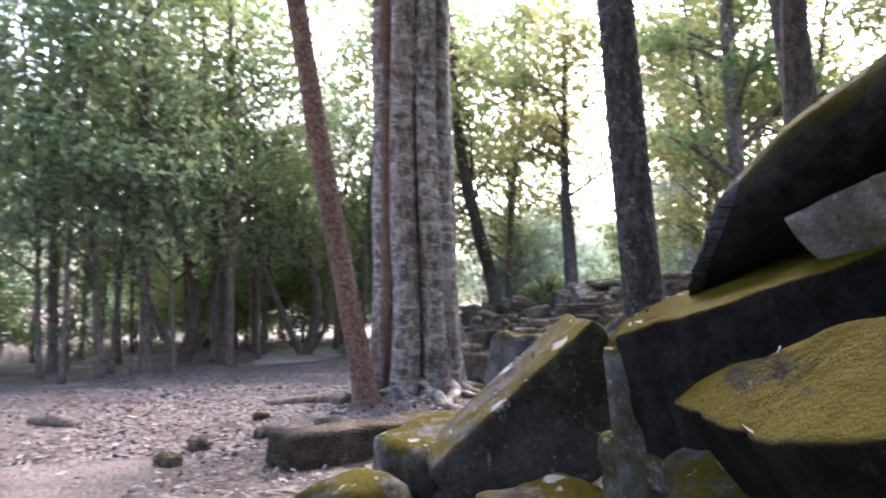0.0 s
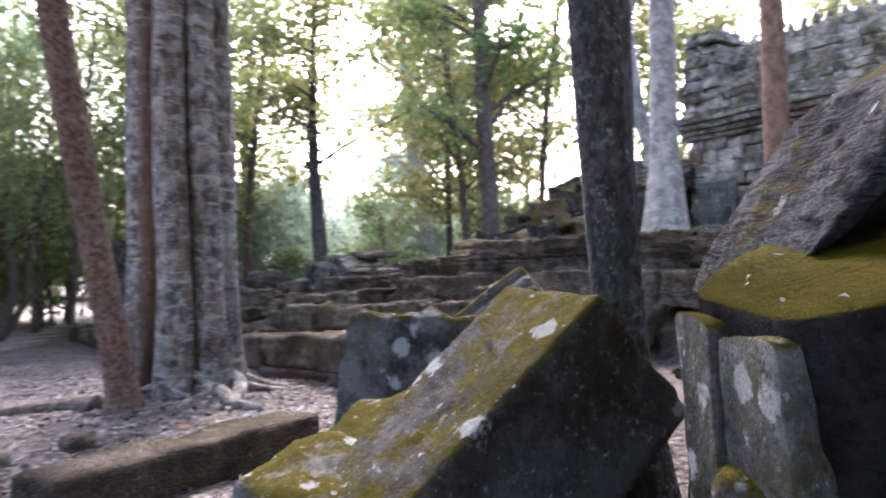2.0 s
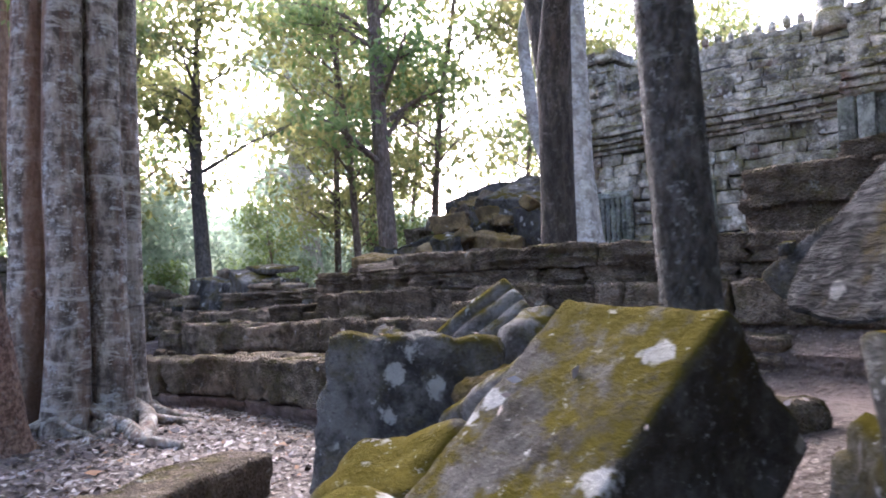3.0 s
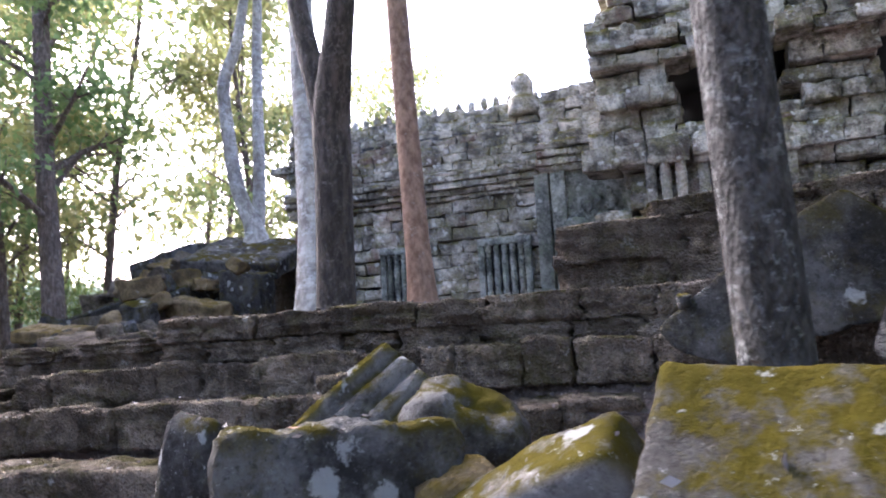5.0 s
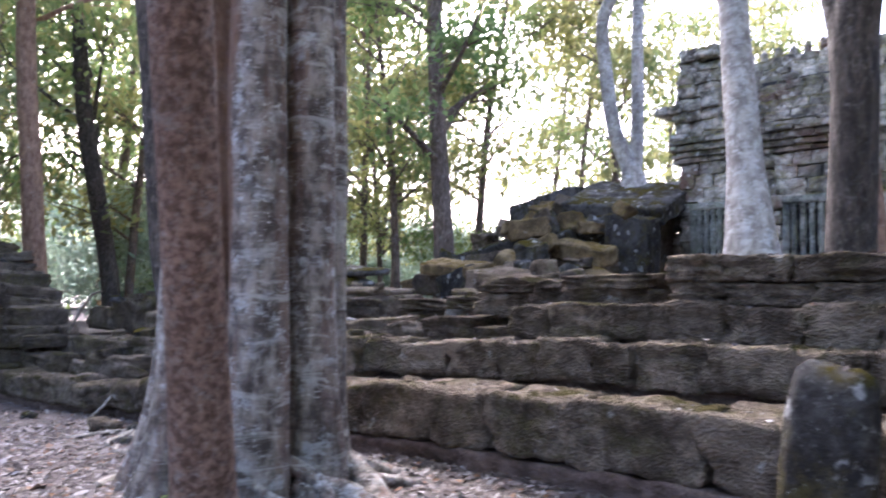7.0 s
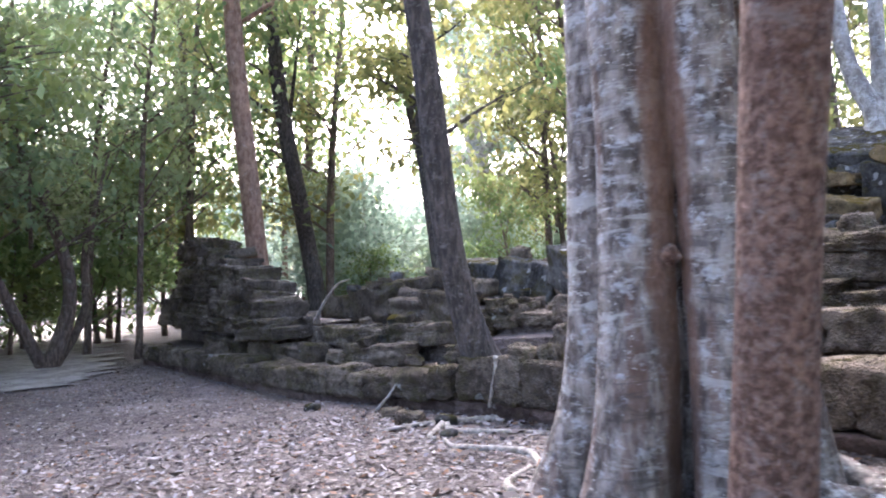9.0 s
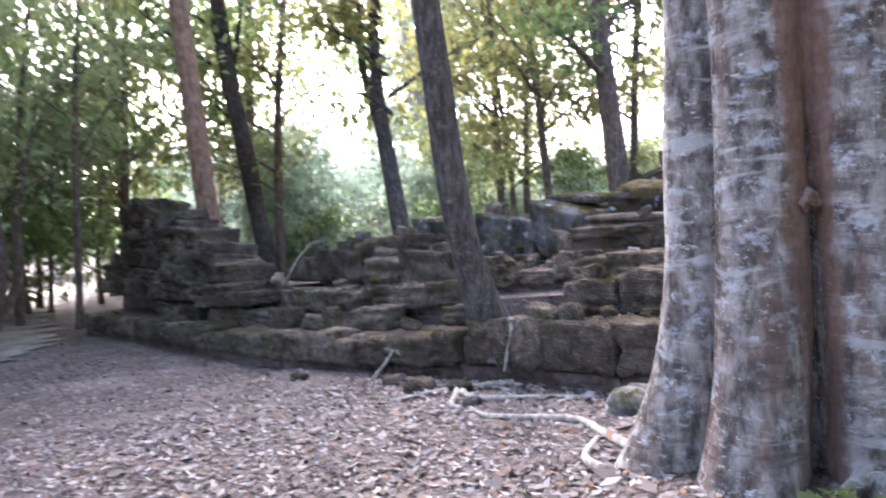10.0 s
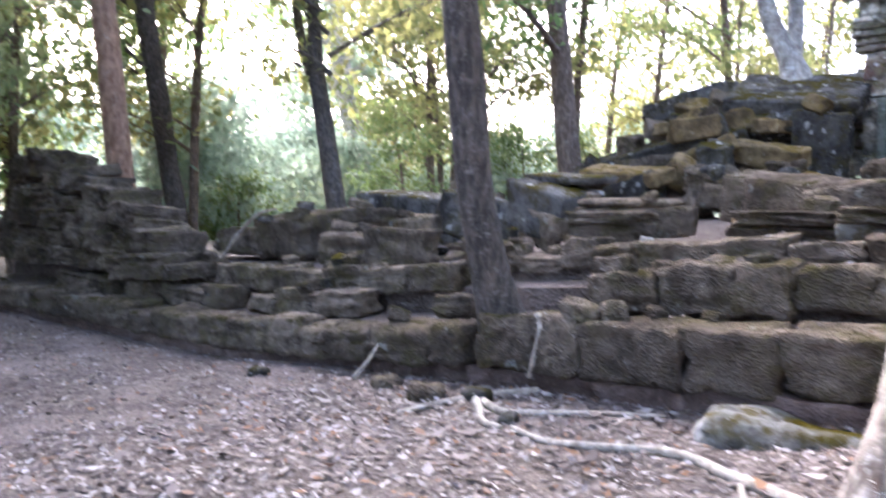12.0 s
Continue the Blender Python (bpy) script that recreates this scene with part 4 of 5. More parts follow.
# carved pavilion beside the crack
temple = temple_wing("temple_pavilion", "carved greenish sandstone pavilion wall")
slab("core", (-1.0, 15.75, 1.2), (1.5, 16.6, 5.5), CARVED, temple, 8, 0.03, 0.03, 3)
for i in range(4):
    tc(-1.15, 1.5, 15.62 - 0.05 * i, 4.95 + 0.17 * i, 5.12 + 0.17 * i, 0.7, 0.8, 0.006)
for i in range(5):
    tc(-1.1, 1.3, 15.7 + 0.14 * i, 5.63 + 0.28 * i, 5.91 + 0.28 * i, 0.7, 0.45, 0.03)
for x in (-1.08, -0.72, 1.15):
    slab("pilaster", (x - 0.16, 15.6, 1.9), (x + 0.16, 15.8, 4.95), CARVED, temple, 4, 0.03, 0.03, x)
niche = tagged(new("carved_niche"), "small carved niche with a worn standing figure", "carving")
niche.matrix_world = pose(-0.42, 15.6, 2.2)
bmn = bmesh.new()
for z, rx, rz in ((0.12, 0.11, 0.14), (0.42, 0.13, 0.22), (0.75, 0.15, 0.2), (1.0, 0.08, 0.09), (1.14, 0.05, 0.1)):
    bmesh.ops.create_icosphere(bmn, subdivisions=2, radius=1, matrix=Matrix.Translation((0, 0, z)) @ Matrix.Diagonal((rx, 0.1, rz, 1)))
me = bpy.data.meshes.new("figure")
bmn.to_mesh(me)
bmn.free()
me.materials.append(CARVED)
part("figure", me, niche)
# niche shade painted as a near-black back
part("niche_back", rock_mesh("niche_back", (0.5, 0.05, 1.5), VOID, 3, 0.02, 0.0), niche).location = (0, 0.1, 0.7)
for dx in (-0.3, 0.3):
    part("niche_jamb", rock_mesh("niche_jamb", (0.12, 0.16, 1.4), CARVED, 3, 0.02, 0.02), niche).location = (dx, 0.02, 0.65)
part("niche_arch", ico_blob("niche_arch", 0.3, CARVED, 2, (1.2, 0.3, 0.8), 0.15), niche).location = (0, 0.05, 1.5)
false_window(0.55, 2.3, 0.55, 1.25, 15.62)
# worn relief of a pediment over the niche
relief_r = np.random.RandomState(41)
for px, pz, wide, high in ((0.15, 3.55, 1.3, 1.0), (1.0, 3.5, 0.7, 0.8)):
    carving = tagged(new("carved_pediment"), "worn carved pediment relief on the pavilion wall", "carving", "carved pediments")
    carving.matrix_world = pose(px, 15.72, pz)
    for i in range(26):
        v = relief_r.uniform(0, 1)
        u = relief_r.uniform(-0.5, 0.5) * (1 - 0.85 * v)
        lump = part("scroll", ico_blob("scroll", relief_r.uniform(0.06, 0.13), CARVED, i, (1, 0.55, 1.2), 0.4, 2), carving)
        lump.location = (u * wide, 0, v * high)
# finial on the ridge
fin = tagged(new("ridge_ornament", joined("ridge_ornament", [tube([(-1.6, 16.6, 6.6, 0.42), (-1.6, 16.6, 7.0, 0.36), (-1.6, 16.6, 7.12, 0.24), (-1.6, 16.6, 7.45, 0.28), (-1.6, 16.6, 7.65, 0.1)], 8, 2, wobble=0.4)], SANDSTONE)), "weathered stone ornament on the gallery ridge", "ornament")
temple = temple_wing("temple_tower", "crumbling sandstone temple tower with two dark openings")
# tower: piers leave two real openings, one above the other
# near-black cores paint the shade within the openings
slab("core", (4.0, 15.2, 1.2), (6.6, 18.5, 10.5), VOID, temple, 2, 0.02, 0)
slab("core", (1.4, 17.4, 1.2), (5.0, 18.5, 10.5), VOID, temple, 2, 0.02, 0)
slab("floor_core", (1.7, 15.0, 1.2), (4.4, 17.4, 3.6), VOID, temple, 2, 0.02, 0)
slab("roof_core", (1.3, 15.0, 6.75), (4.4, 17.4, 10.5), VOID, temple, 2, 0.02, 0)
z = 1.9
i = 0
while z < 10.6:
    h = cr.uniform(0.3, 0.48)
    mid = z + h / 2
    back = 0.0 if mid < 6.9 else 0.18 * (mid - 6.9)
    jut = 0.25 if 4.55 < mid < 5.1 or 6.6 < mid < 7.1 else 0.0
    if 3.72 < mid < 4.62:
        spans = ((0.9, 2.28), (3.76, 5.9))
    elif 5.2 < mid < 6.35:
        spans = ((0.45, 1.85 + 0.15 * math.sin(i * 5.1)), (3.9 + 0.22 * math.sin(i * 3.7), 5.4))
    else:
        spans = ((0.35 + back * 0.9 + 0.2 * math.sin(i * 4.4), 2.6 + 0.4 * math.sin(i * 2.9)), (2.6 + 0.4 * math.sin(i * 2.9), 5.9))
    for a, b in spans:
        tc(a - jut * 0.5, b, 14.5 + back + 0.16 * math.sin(i * 2.3 + a) - jut, z, z + h, 1.0, 0.62, 0.06, tilt=1.6)
    tc(5.6 - jut, 6.9, 15.2 + back - jut, z, z + h, 0.8, 0.55, 0.04)
    z += h
    i += 1
slab("window_sill", (1.9, 14.3, 5.0), (4.1, 15.0, 5.2), SANDSTONE, temple, 4, 0.04, 0.03, 8)
slab("door_frame", (2.2, 14.35, 3.6), (2.4, 14.9, 4.6), SANDSTONE, temple, 3, 0.03, 0.02, 9)
slab("door_frame", (3.68, 14.35, 3.6), (3.88, 14.9, 4.6), SANDSTONE, temple, 3, 0.03, 0.02, 9)
slab("lintel", (2.15, 14.25, 4.5), (3.95, 14.9, 4.74), SANDSTONE, temple, 4, 0.03, 0.02, 9)
for dx in (1.35, 1.62, 1.9):
    part("colonnette", joined("colonnette", [tube([(dx, 14.3, 3.5, 0.12), (dx, 14.3, 3.8, 0.09), (dx, 14.3, 4.2, 0.11), (dx, 14.3, 4.6, 0.1)], 8, 3)], SANDSTONE), temple)
# wing on the far side of the tower
temple = temple_wing("temple_side_wing", "grey sandstone wing beside the tower")
slab("core", (6.8, 16.6, 1.2), (12, 17.6, 6.2), VOID, temple, 2, 0.02, 0)
for i in range(15):
    tc(6.8, 12, 16.2 + 0.06 * max(0, i - 10), 1.9 + 0.3 * i, 2.2 + 0.3 * i, 0.6, 0.6, 0.02)
temple = temple_wing("temple_end_wall", "broken end wall of the gallery")
# ruined wall at the gallery's other end, down to the rubble
for i in range(8):
    tc(-9.0 + 0.1 * i, -7.6, 16.4, 1.8 + 0.33 * i, 2.13 + 0.33 * i, 0.7, 0.5, 0.03)

# ---- rubble heap between the gallery and the woods ----
def stone_thing(name, label, category, centre, size, rot, material, n=8, edge=0.05, rough=0.03, seed=0, group="", **kw):
    ob = new(name, rock_mesh(name, size, material, n, edge, rough, seed, **kw))
    ob.matrix_world = pose(*centre, *rot)
    return tagged(ob, label, category, group)


G1 = "fallen blocks of the rubble heap"
for c, s, r, m, label in (
    ((-8.75, 15.6, 3.85), (2.6, 2.2, 0.42), (22, 6, 8), BOULDER, "broad grey fallen roof slab with pale lichen"),
    ((-9.6, 14.6, 3.0), (2.1, 0.9, 0.75), (38, 8, -6), BOULDER, "grey sloping slab with white lichen"),
    ((-11.2, 15.7, 3.95), (2.0, 1.2, 0.5), (8, -12, 4), BOULDER, "dark lichened block on the heap"),
    ((-10.5, 15.2, 3.3), (1.6, 1.2, 0.6), (10, 6, 10), BOULDER, "dark block wedged in the heap"),
    ((-8.6, 13.45, 2.48), (1.45, 0.6, 0.42), (14, 11, -4), OCHRE, "ochre mossy fallen lintel"),
    ((-9.85, 12.95, 2.36), (1.75, 0.4, 0.34), (10, -28, 6), OCHRE, "long ochre fallen beam"),
    ((-11.2, 13.5, 2.65), (2.7, 1.0, 0.28), (18, -13, 4), BOULDER, "long tilted mossy slab"),
    ((-9.75, 12.3, 2.1), (0.7, 0.7, 0.5), (20, 35, 25), OCHRE, "ochre block standing on its corner"),
    ((-8.9, 12.0, 1.85), (1.3, 0.7, 0.5), (15, 18, -10), LATERITE, "brown fallen block with a mossy face"),
    ((-7.6, 12.2, 1.9), (1.2, 0.5, 0.3), (12, 14, -14), OCHRE, "ochre slab at the foot of the heap"),
    ((-11.1, 11.6, 1.72), (1.3, 0.8, 0.45), (6, 3, 12), LATERITE, "dark fallen laterite block"),
    ((-10.2, 11.2, 1.75), (0.9, 0.7, 0.5), (10, -16, -8), BOULDER, "grey fallen sandstone block"),
    ((-8.3, 11.2, 1.6), (1.2, 0.7, 0.4), (4, 8, 20), LATERITE, "dark low fallen block"),
    ((-12.2, 12.2, 1.75), (1.6, 0.9, 0.35), (10, -4, -12), OCHRE, "flat ochre sandstone slab"),
    ((-7.9, 14.3, 2.5), (1.0, 0.9, 1.6), (4, 3, 10), BOULDER, "upright dark block below the roof slab"),
    ((-9.4, 14.2, 2.1), (2.8, 1.6, 1.2), (5, 4, 0), LATERITE, "dark buried block under the heap"),
    ((-10.9, 13.9, 1.9), (2.4, 1.8, 1.2), (-4, -6, 8), LATERITE, "dark buried block under the heap"),
    ((-9.3, 15.8, 2.6), (2.6, 1.2, 1.8), (0, 3, 5), LATERITE, "dark buried block under the slab"),
    ((-13.0, 9.8, 1.35), (1.2, 0.7, 0.5), (6, -10, 14), BOULDER, "grey block on the terrace edge"),
    ((-9.2, 7.2, 1.22), (1.1, 0.8, 0.55), (8, 14, -18), LATERITE, "tilted brown block behind the steps"),
    ((-10.6, 7.3, 1.3), (1.3, 0.8, 0.65), (-6, 10, 10), BOULDER, "lichened dark boulder behind the steps"),
    ((-11.8, 6.6, 1.15), (1.7, 0.9, 0.3), (6, -5, 6), LATERITE, "flat mossy block on the terrace"),
    ((-6.2, 8.3, 1.5), (1.4, 0.8, 0.6), (4, 6, -12), LATERITE, "brown block beside the heap"),
    ((-5.4, 7.6, 1.45), (1.2, 0.7, 0.6), (5, -8, 8), LATERITE, "brown block beside the heap"),
):
    stone_thing("fallen_block", label, "stone block", c, s, r, m, 10, 0.05, 0.065, c[0] + c[2], G1, freq=1.6)

for name, label, c, sz, rot, m in (
    ("moulded_pedestal", "moulded stone pedestal with a mossy ledge", (-7.83, 6.92, 1.30), (1.36, 0.6, 0.36), (2, 0, 3), LATERITE),
    ("pedestal_ledge", "thin mossy ledge stone on the pedestal", (-7.9, 6.9, 1.53), (1.2, 0.62, 0.09), (3, 1, 3), LATERITE),
    ("ledge_block", "brown block with an ochre mossy top", (-5.86, 6.35, 1.22), (0.95, 0.55, 0.30), (2, 3, -2), OCHRE),
    ("upright_block", "pale weathered block standing on the steps", (-5.05, 6.05, 1.24), (0.44, 0.5, 0.42), (2, 2, 4), PALE_STONE),
    ("lichen_boulder", "dark boulder spotted with white lichen", (-9.27, 7.2, 1.46), (1.2, 0.8, 0.66), (6, 14, -12), BOULDER),
    ("thin_slab", "thin lichened slab lying on a boulder", (-9.2, 7.5, 1.87), (1.25, 0.7, 0.12), (4, 4, -6), BOULDER),
    ("mossy_mound_block", "large brown mossy block below the heap", (-6.7, 8.8, 1.56), (1.4, 0.9, 0.62), (8, 7, 6), LATERITE),
    ("ochre_slab", "tilted ochre slab at the foot of the heap", (-10.4, 11.2, 2.06), (1.7, 0.7, 0.26), (14, 5, -4), OCHRE),
    ("round_boulder", "dark rounded boulder with white lichen behind the steps", (-13.7, 8.9, 1.3), (2.3, 1.2, 0.85), (4, 4, 8), BOULDER),
    ("flat_slab", "flat mossy slab on the terrace edge", (-13.6, 6.3, 1.25), (2.1, 0.9, 0.28), (8, -4, 6), LATERITE),
):
    stone_thing(name, label, "stone block", c, sz, rot, m, 14, 0.045, 0.035, c[0] * 1.3, "", freq=2.2)

# ---- rocks by the path ----
def hewn_thing(name, label, category, outline, throw, material, seed, **kw):
    return tagged(new(name, hewn(name, outline, throw, material, seed, **kw)), label, category)


stone_thing("leaning_block", "square sandstone block tilted on edge, its slope thick with yellow-green moss", "stone block", (2.68, 1.96, 0.85), (0.74, 1.2, 0.62), (41, 2, -9), MOSSY, 30, 0.025, 0.012, 1, taper=(0.95, 0.97), freq=5)
hewn_thing("dark_block", "large block with sides painted black for shade and a thick mossy top", "stone block", [(3.52, 2.10, 1.46), (4.0, 1.83, 1.42), (4.22, 1.88, 1.47), (4.46, 1.95, 1.53), (4.62, 2.06, 1.59), (4.86, 2.10, 1.64), (5.0, 2.6, 1.86), (4.3, 2.9, 1.86), (3.62, 2.75, 1.72), (3.46, 2.4, 1.58)], (-0.02, 0.12, -0.62), SHADED_MOSSY, 10, rough=0.014, shrink=0.95)
for c, sz, turn, k in (((3.95, 2.2, 0.72), (0.62, 0.5, 0.56), 20, 31), ((4.5, 2.15, 0.72), (0.6, 0.55, 0.6), -12, 32), ((3.55, 2.45, 0.72), (0.5, 0.5, 0.75), 40, 33), ((4.15, 1.95, 0.55), (0.42, 0.34, 0.34), 5, 34)):
    stone_thing("wedged_stone", "dark mossy stone wedged under the block", "stone block", c, sz, (5, 6, turn), MOSSY, 12, 0.05, 0.04, k, "stones under the block", freq=4)
hewn_thing("split_flake", "pale grey flake split off the dark block", "stone block", [(3.44, 2.10, 1.41), (3.68, 1.955, 1.40), (3.74, 1.93, 0.5), (3.62, 1.98, 0.45), (3.55, 2.04, 0.8)], (0.05, 0.14, 0.0), PALE_STONE, 3, rough=0.012, rings=6, steps=4)
hewn_thing("split_flake", "lichened grey end of the split block", "stone block", [(3.70, 1.955, 1.38), (3.985, 1.80, 1.385), (4.02, 1.87, 0.5), (3.76, 1.98, 0.45)], (0.05, 0.12, 0.0), PALE_STONE, 6, rough=0.012, rings=6, steps=4)
hewn_thing("near_block", "big mossy block beside the path with leaves on it", "stone block", [(4.50, 1.80, 1.245), (4.79, 1.72, 1.25), (5.08, 1.66, 1.25), (5.32, 1.61, 1.265), (5.75, 1.66, 1.36), (5.8, 2.05, 1.66), (5.22, 2.02, 1.53), (4.95, 1.985, 1.475), (4.80, 1.93, 1.41), (4.64, 1.91, 1.36)], (0.22, 0.32, -0.62), SHADED_MOSSY, 11, rough=0.014, shrink=0.75)
hewn_thing("near_support", "dark block under the mossy stones", "stone block", [(4.62, 1.9, 1.0), (5.9, 1.85, 1.05), (5.95, 2.5, 1.1), (4.7, 2.55, 1.05)], (0.0, 0.05, -0.9), SHADED_MOSSY, 12, rough=0.02)
FACE_U, FACE_V, FACE_O = Vector((0.83, -0.56, 0.0)), Vector((0.2, 0.31, 0.93)), Vector((3.11, 2.77, 1.64))
# all but the rippled face is painted near-black, as shade falls there
hewn_thing("rippled_slab", "great slab propped at a slant, rippled face and mossy top edge", "stone slab", [FACE_O + FACE_U * u + FACE_V * v for u, v in ((-0.12, -0.22), (-0.02, 0.05), (0.22, 0.37), (0.42, 0.47), (0.8, 0.47), (1.02, 0.40), (1.05, 0.2), (0.95, 0.02), (0.8, -0.1), (0.3, -0.28))], (1.26, 0.59, 0.84), RIPPLED, 12, rough=0.03, rings=16, steps=16, ripple=(0.008, 80.0), sides=SHADED_MOSSY)
hewn_thing("rear_block", "pale stone wedged under the propped slab", "stone block", [(4.56, 2.2, 1.82), (4.84, 2.25, 1.90), (5.54, 2.3, 2.02), (5.54, 2.9, 2.10), (4.74, 2.8, 2.0)], (0.08, 0.1, -0.2), PALE_STONE, 14, rough=0.02, rings=6, steps=6)
hewn_thing("lichen_slab", "grey slab with pale lichen leaning behind the tree", "stone slab", [(2.19, 4.34, 1.56), (2.59, 4.38, 1.87), (2.92, 4.40, 2.10), (3.18, 4.41, 2.23), (3.44, 4.36, 2.02), (3.62, 4.28, 1.62), (3.13, 4.23, 1.50), (2.95, 4.25, 1.46), (2.57, 4.25, 1.33), (2.28, 4.31, 1.42)], (0.10, 0.40, 0.02), BOULDER, 13, rough=0.012)
stone_thing("mossy_boulder", "round mossy boulder beside the moulded block", "boulder", (1.32, 3.42, 1.02), (0.62, 0.5, 0.56), (10, 25, 20), MOSSY, 16, 0.14, 0.035, 23, freq=4)
stone_thing("orange_stone", "small orange-stained stone among the rocks", "stone", (1.62, 2.62, 0.95), (0.3, 0.26, 0.32), (8, -12, 30), OCHRE, 10, 0.07, 0.03, 24, freq=5)
stone_thing("grey_boulder", "dark grey boulder with round white lichen spots", "boulder", (1.19, 2.5, 0.77), (0.98, 0.5, 1.0), (-8, 3, 40), BOULDER, 24, 0.05, 0.03, 2, taper=(0.86, 0.8), freq=4)
stone_thing("moulded_block", "fallen block with carved moulding grooves and green moss", "stone block", (0.80, 3.32, 1.02), (1.0, 0.48, 0.48), (42, -36, 48), MOSSY, 20, 0.03, 0.012, 3, ridges=(4, 0.045))
stone_thing("stele", "upright grey stone stele with a worn pointed top", "stele", (-0.36, 3.5, 0.60), (0.54, 0.22, 1.2), (-6, 2, -10), BOULDER, 14, 0.1, 0.02, 4, taper=(0.72, 0.8))
stone_thing("wedge_stone", "mossy wedge-shaped stone among rocks", "stone block", (1.98, 2.42, 1.0), (0.75, 0.34, 0.34), (20, -26, -12), MOSSY, 10, 0.05, 0.02, 5)
stone_thing("mossy_lump", "low mossy stone with a fallen leaf", "stone block", (1.80, 1.98, 0.62), (0.62, 0.5, 0.55), (28, -14, 6), MOSSY, 10, 0.08, 0.03, 6)
stone_thing("mossy_cube", "small squarish stone capped with moss", "stone block", (2.24, 1.42, 0.50), (0.58, 0.58, 0.56), (6, 8, 24), MOSSY, 10, 0.07, 0.03, 7)
stone_thing("round_stone", "rounded grey stone with moss", "boulder", (2.62, 0.92, 0.42), (0.62, 0.5, 0.38), (4, -6, 30), MOSSY, 10, 0.14, 0.03, 8)
stone_thing("kerb_stone", "long low kerb stone half sunk in dead leaves", "kerb", (0.34, 1.36, 0.34), (2.0, 0.40, 0.42), (0, 1, 118), LATERITE, 16, 0.04, 0.03, 9)
stone_thing("slab_prop", "brown block that props the lichened slab", "stone block", (3.25, 4.85, 1.22), (1.0, 0.5, 0.85), (0, 3, 5), LATERITE, 10, 0.05, 0.03, 21)
stone_thing("support_block", "dark block beneath the fallen stones", "stone block", (4.6, 3.0, 0.8), (1.9, 0.9, 1.1), (0, 2, 4), SHADED_MOSSY, 10, 0.06, 0.03, 15)
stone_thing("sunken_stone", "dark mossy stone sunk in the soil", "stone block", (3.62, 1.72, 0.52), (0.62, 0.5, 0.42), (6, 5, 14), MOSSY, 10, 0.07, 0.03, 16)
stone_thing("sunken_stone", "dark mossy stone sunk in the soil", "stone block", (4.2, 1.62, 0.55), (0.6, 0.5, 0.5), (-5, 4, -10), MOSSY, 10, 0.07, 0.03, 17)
stone_thing("buried_block", "dark stone block under the mossy rocks", "stone block", (5.4, 2.0, 0.45), (1.7, 0.9, 0.6), (0, 3, 5), SHADED_MOSSY, 8, 0.06, 0.03, 18)
stone_thing("flat_root_stone", "pale flat stone beside the big tree", "stone", (-4.75, 3.25, 0.05), (1.1, 0.75, 0.3), (-8, 8, 20), PALE_STONE, 16, 0.13, 0.05, 19, freq=3)
for k, (x, y, s) in enumerate(((-7.0, 2.95, 0.16), (-7.35, 2.75, 0.2), (-8.0, 2.9, 0.18), (-6.4, 2.6, 0.12), (1.45, 3.55, 0.2), (1.7, 3.4, 0.18), (2.2, 4.0, 0.25), (2.5, 3.9, 0.28), (-1.2, 0.9, 0.16), (-0.9, 0.3, 0.2), (-0.5, -0.3, 0.18), (0.4, -0.4, 0.16), (-2.0, 0.2, 0.14), (3.3, 1.2, 0.16), (1.2, 1.3, 0.15), (-9.5, 2.6, 0.15))):
    stone_thing("loose_stone", "small brown loose stone on the soil", "stone", (x, y, ground_z(x, y) + s * 0.2), (s * 1.4, s, s * 0.8), (0, 0, 37 * k), BOULDER if k % 3 == 0 else LATERITE, 7, s * 0.25, s * 0.12, k, "loose stones")

# ---- roots and sticks on the ground ----
def ground_root(name, label, xy, radius, lift=0.02, material=ROOT, zs=None):
    pts = []
    for i, (x, y) in enumerate(xy):
        z = (zs[i] if zs else ground_z(x, y)) + lift
        pts.append((x, y, z, radius * (1 - 0.55 * i / (len(xy) - 1))))
    return tagged(new(name, joined(name, [tube(pts, 8, 6, wobble=0.4, seed=radius * 50)], material)), label, "root")


ground_root("surface_root", "bleached root snaking over dead leaves", [(-3.95, 1.75), (-4.3, 1.95), (-4.7, 2.2), (-5.1, 2.42), (-5.55, 2.28), (-5.9, 2.3), (-6.25, 2.45)], 0.038)
ground_root("surface_root", "thin bleached root over dead leaves", [(-4.1, 1.5), (-4.4, 1.7), (-4.6, 2.05)], 0.035)
ground_root("surface_root", "forking bleached root at the terrace foot", [(-6.75, 3.42), (-6.95, 3.15), (-7.05, 2.95), (-7.1, 2.6), (-7.2, 2.3)], 0.034)
ground_root("surface_root", "forking bleached root at the terrace foot", [(-7.02, 2.98), (-6.6, 2.75), (-6.3, 2.85), (-5.95, 3.1), (-5.6, 3.3)], 0.034)
ground_root("surface_root", "forking bleached root at the terrace foot", [(-6.98, 2.92), (-6.7, 2.65), (-6.5, 2.45), (-6.3, 2.4)], 0.04)
ground_root("climbing_root", "root creeping down over the laterite steps", [(-6.78, 3.45), (-6.72, 3.40), (-6.75, 3.36), (-6.8, 3.35)], 0.03, 0.0, ROOT, [0.62, 0.5, 0.3, 0.12])
ground_root("raised_root", "dark knuckled root half buried beside the slim tree", [(-2.65, 1.2), (-2.85, 0.95), (-3.0, 0.65), (-3.15, 0.4), (-3.4, 0.2)], 0.10, 0.03, BARK_GREY)
ground_root("raised_root", "grey root running from the big tree", [(-2.85, 2.2), (-2.5, 2.35), (-2.1, 2.3), (-1.75, 2.5)], 0.10, 0.02, BARK_PALE)
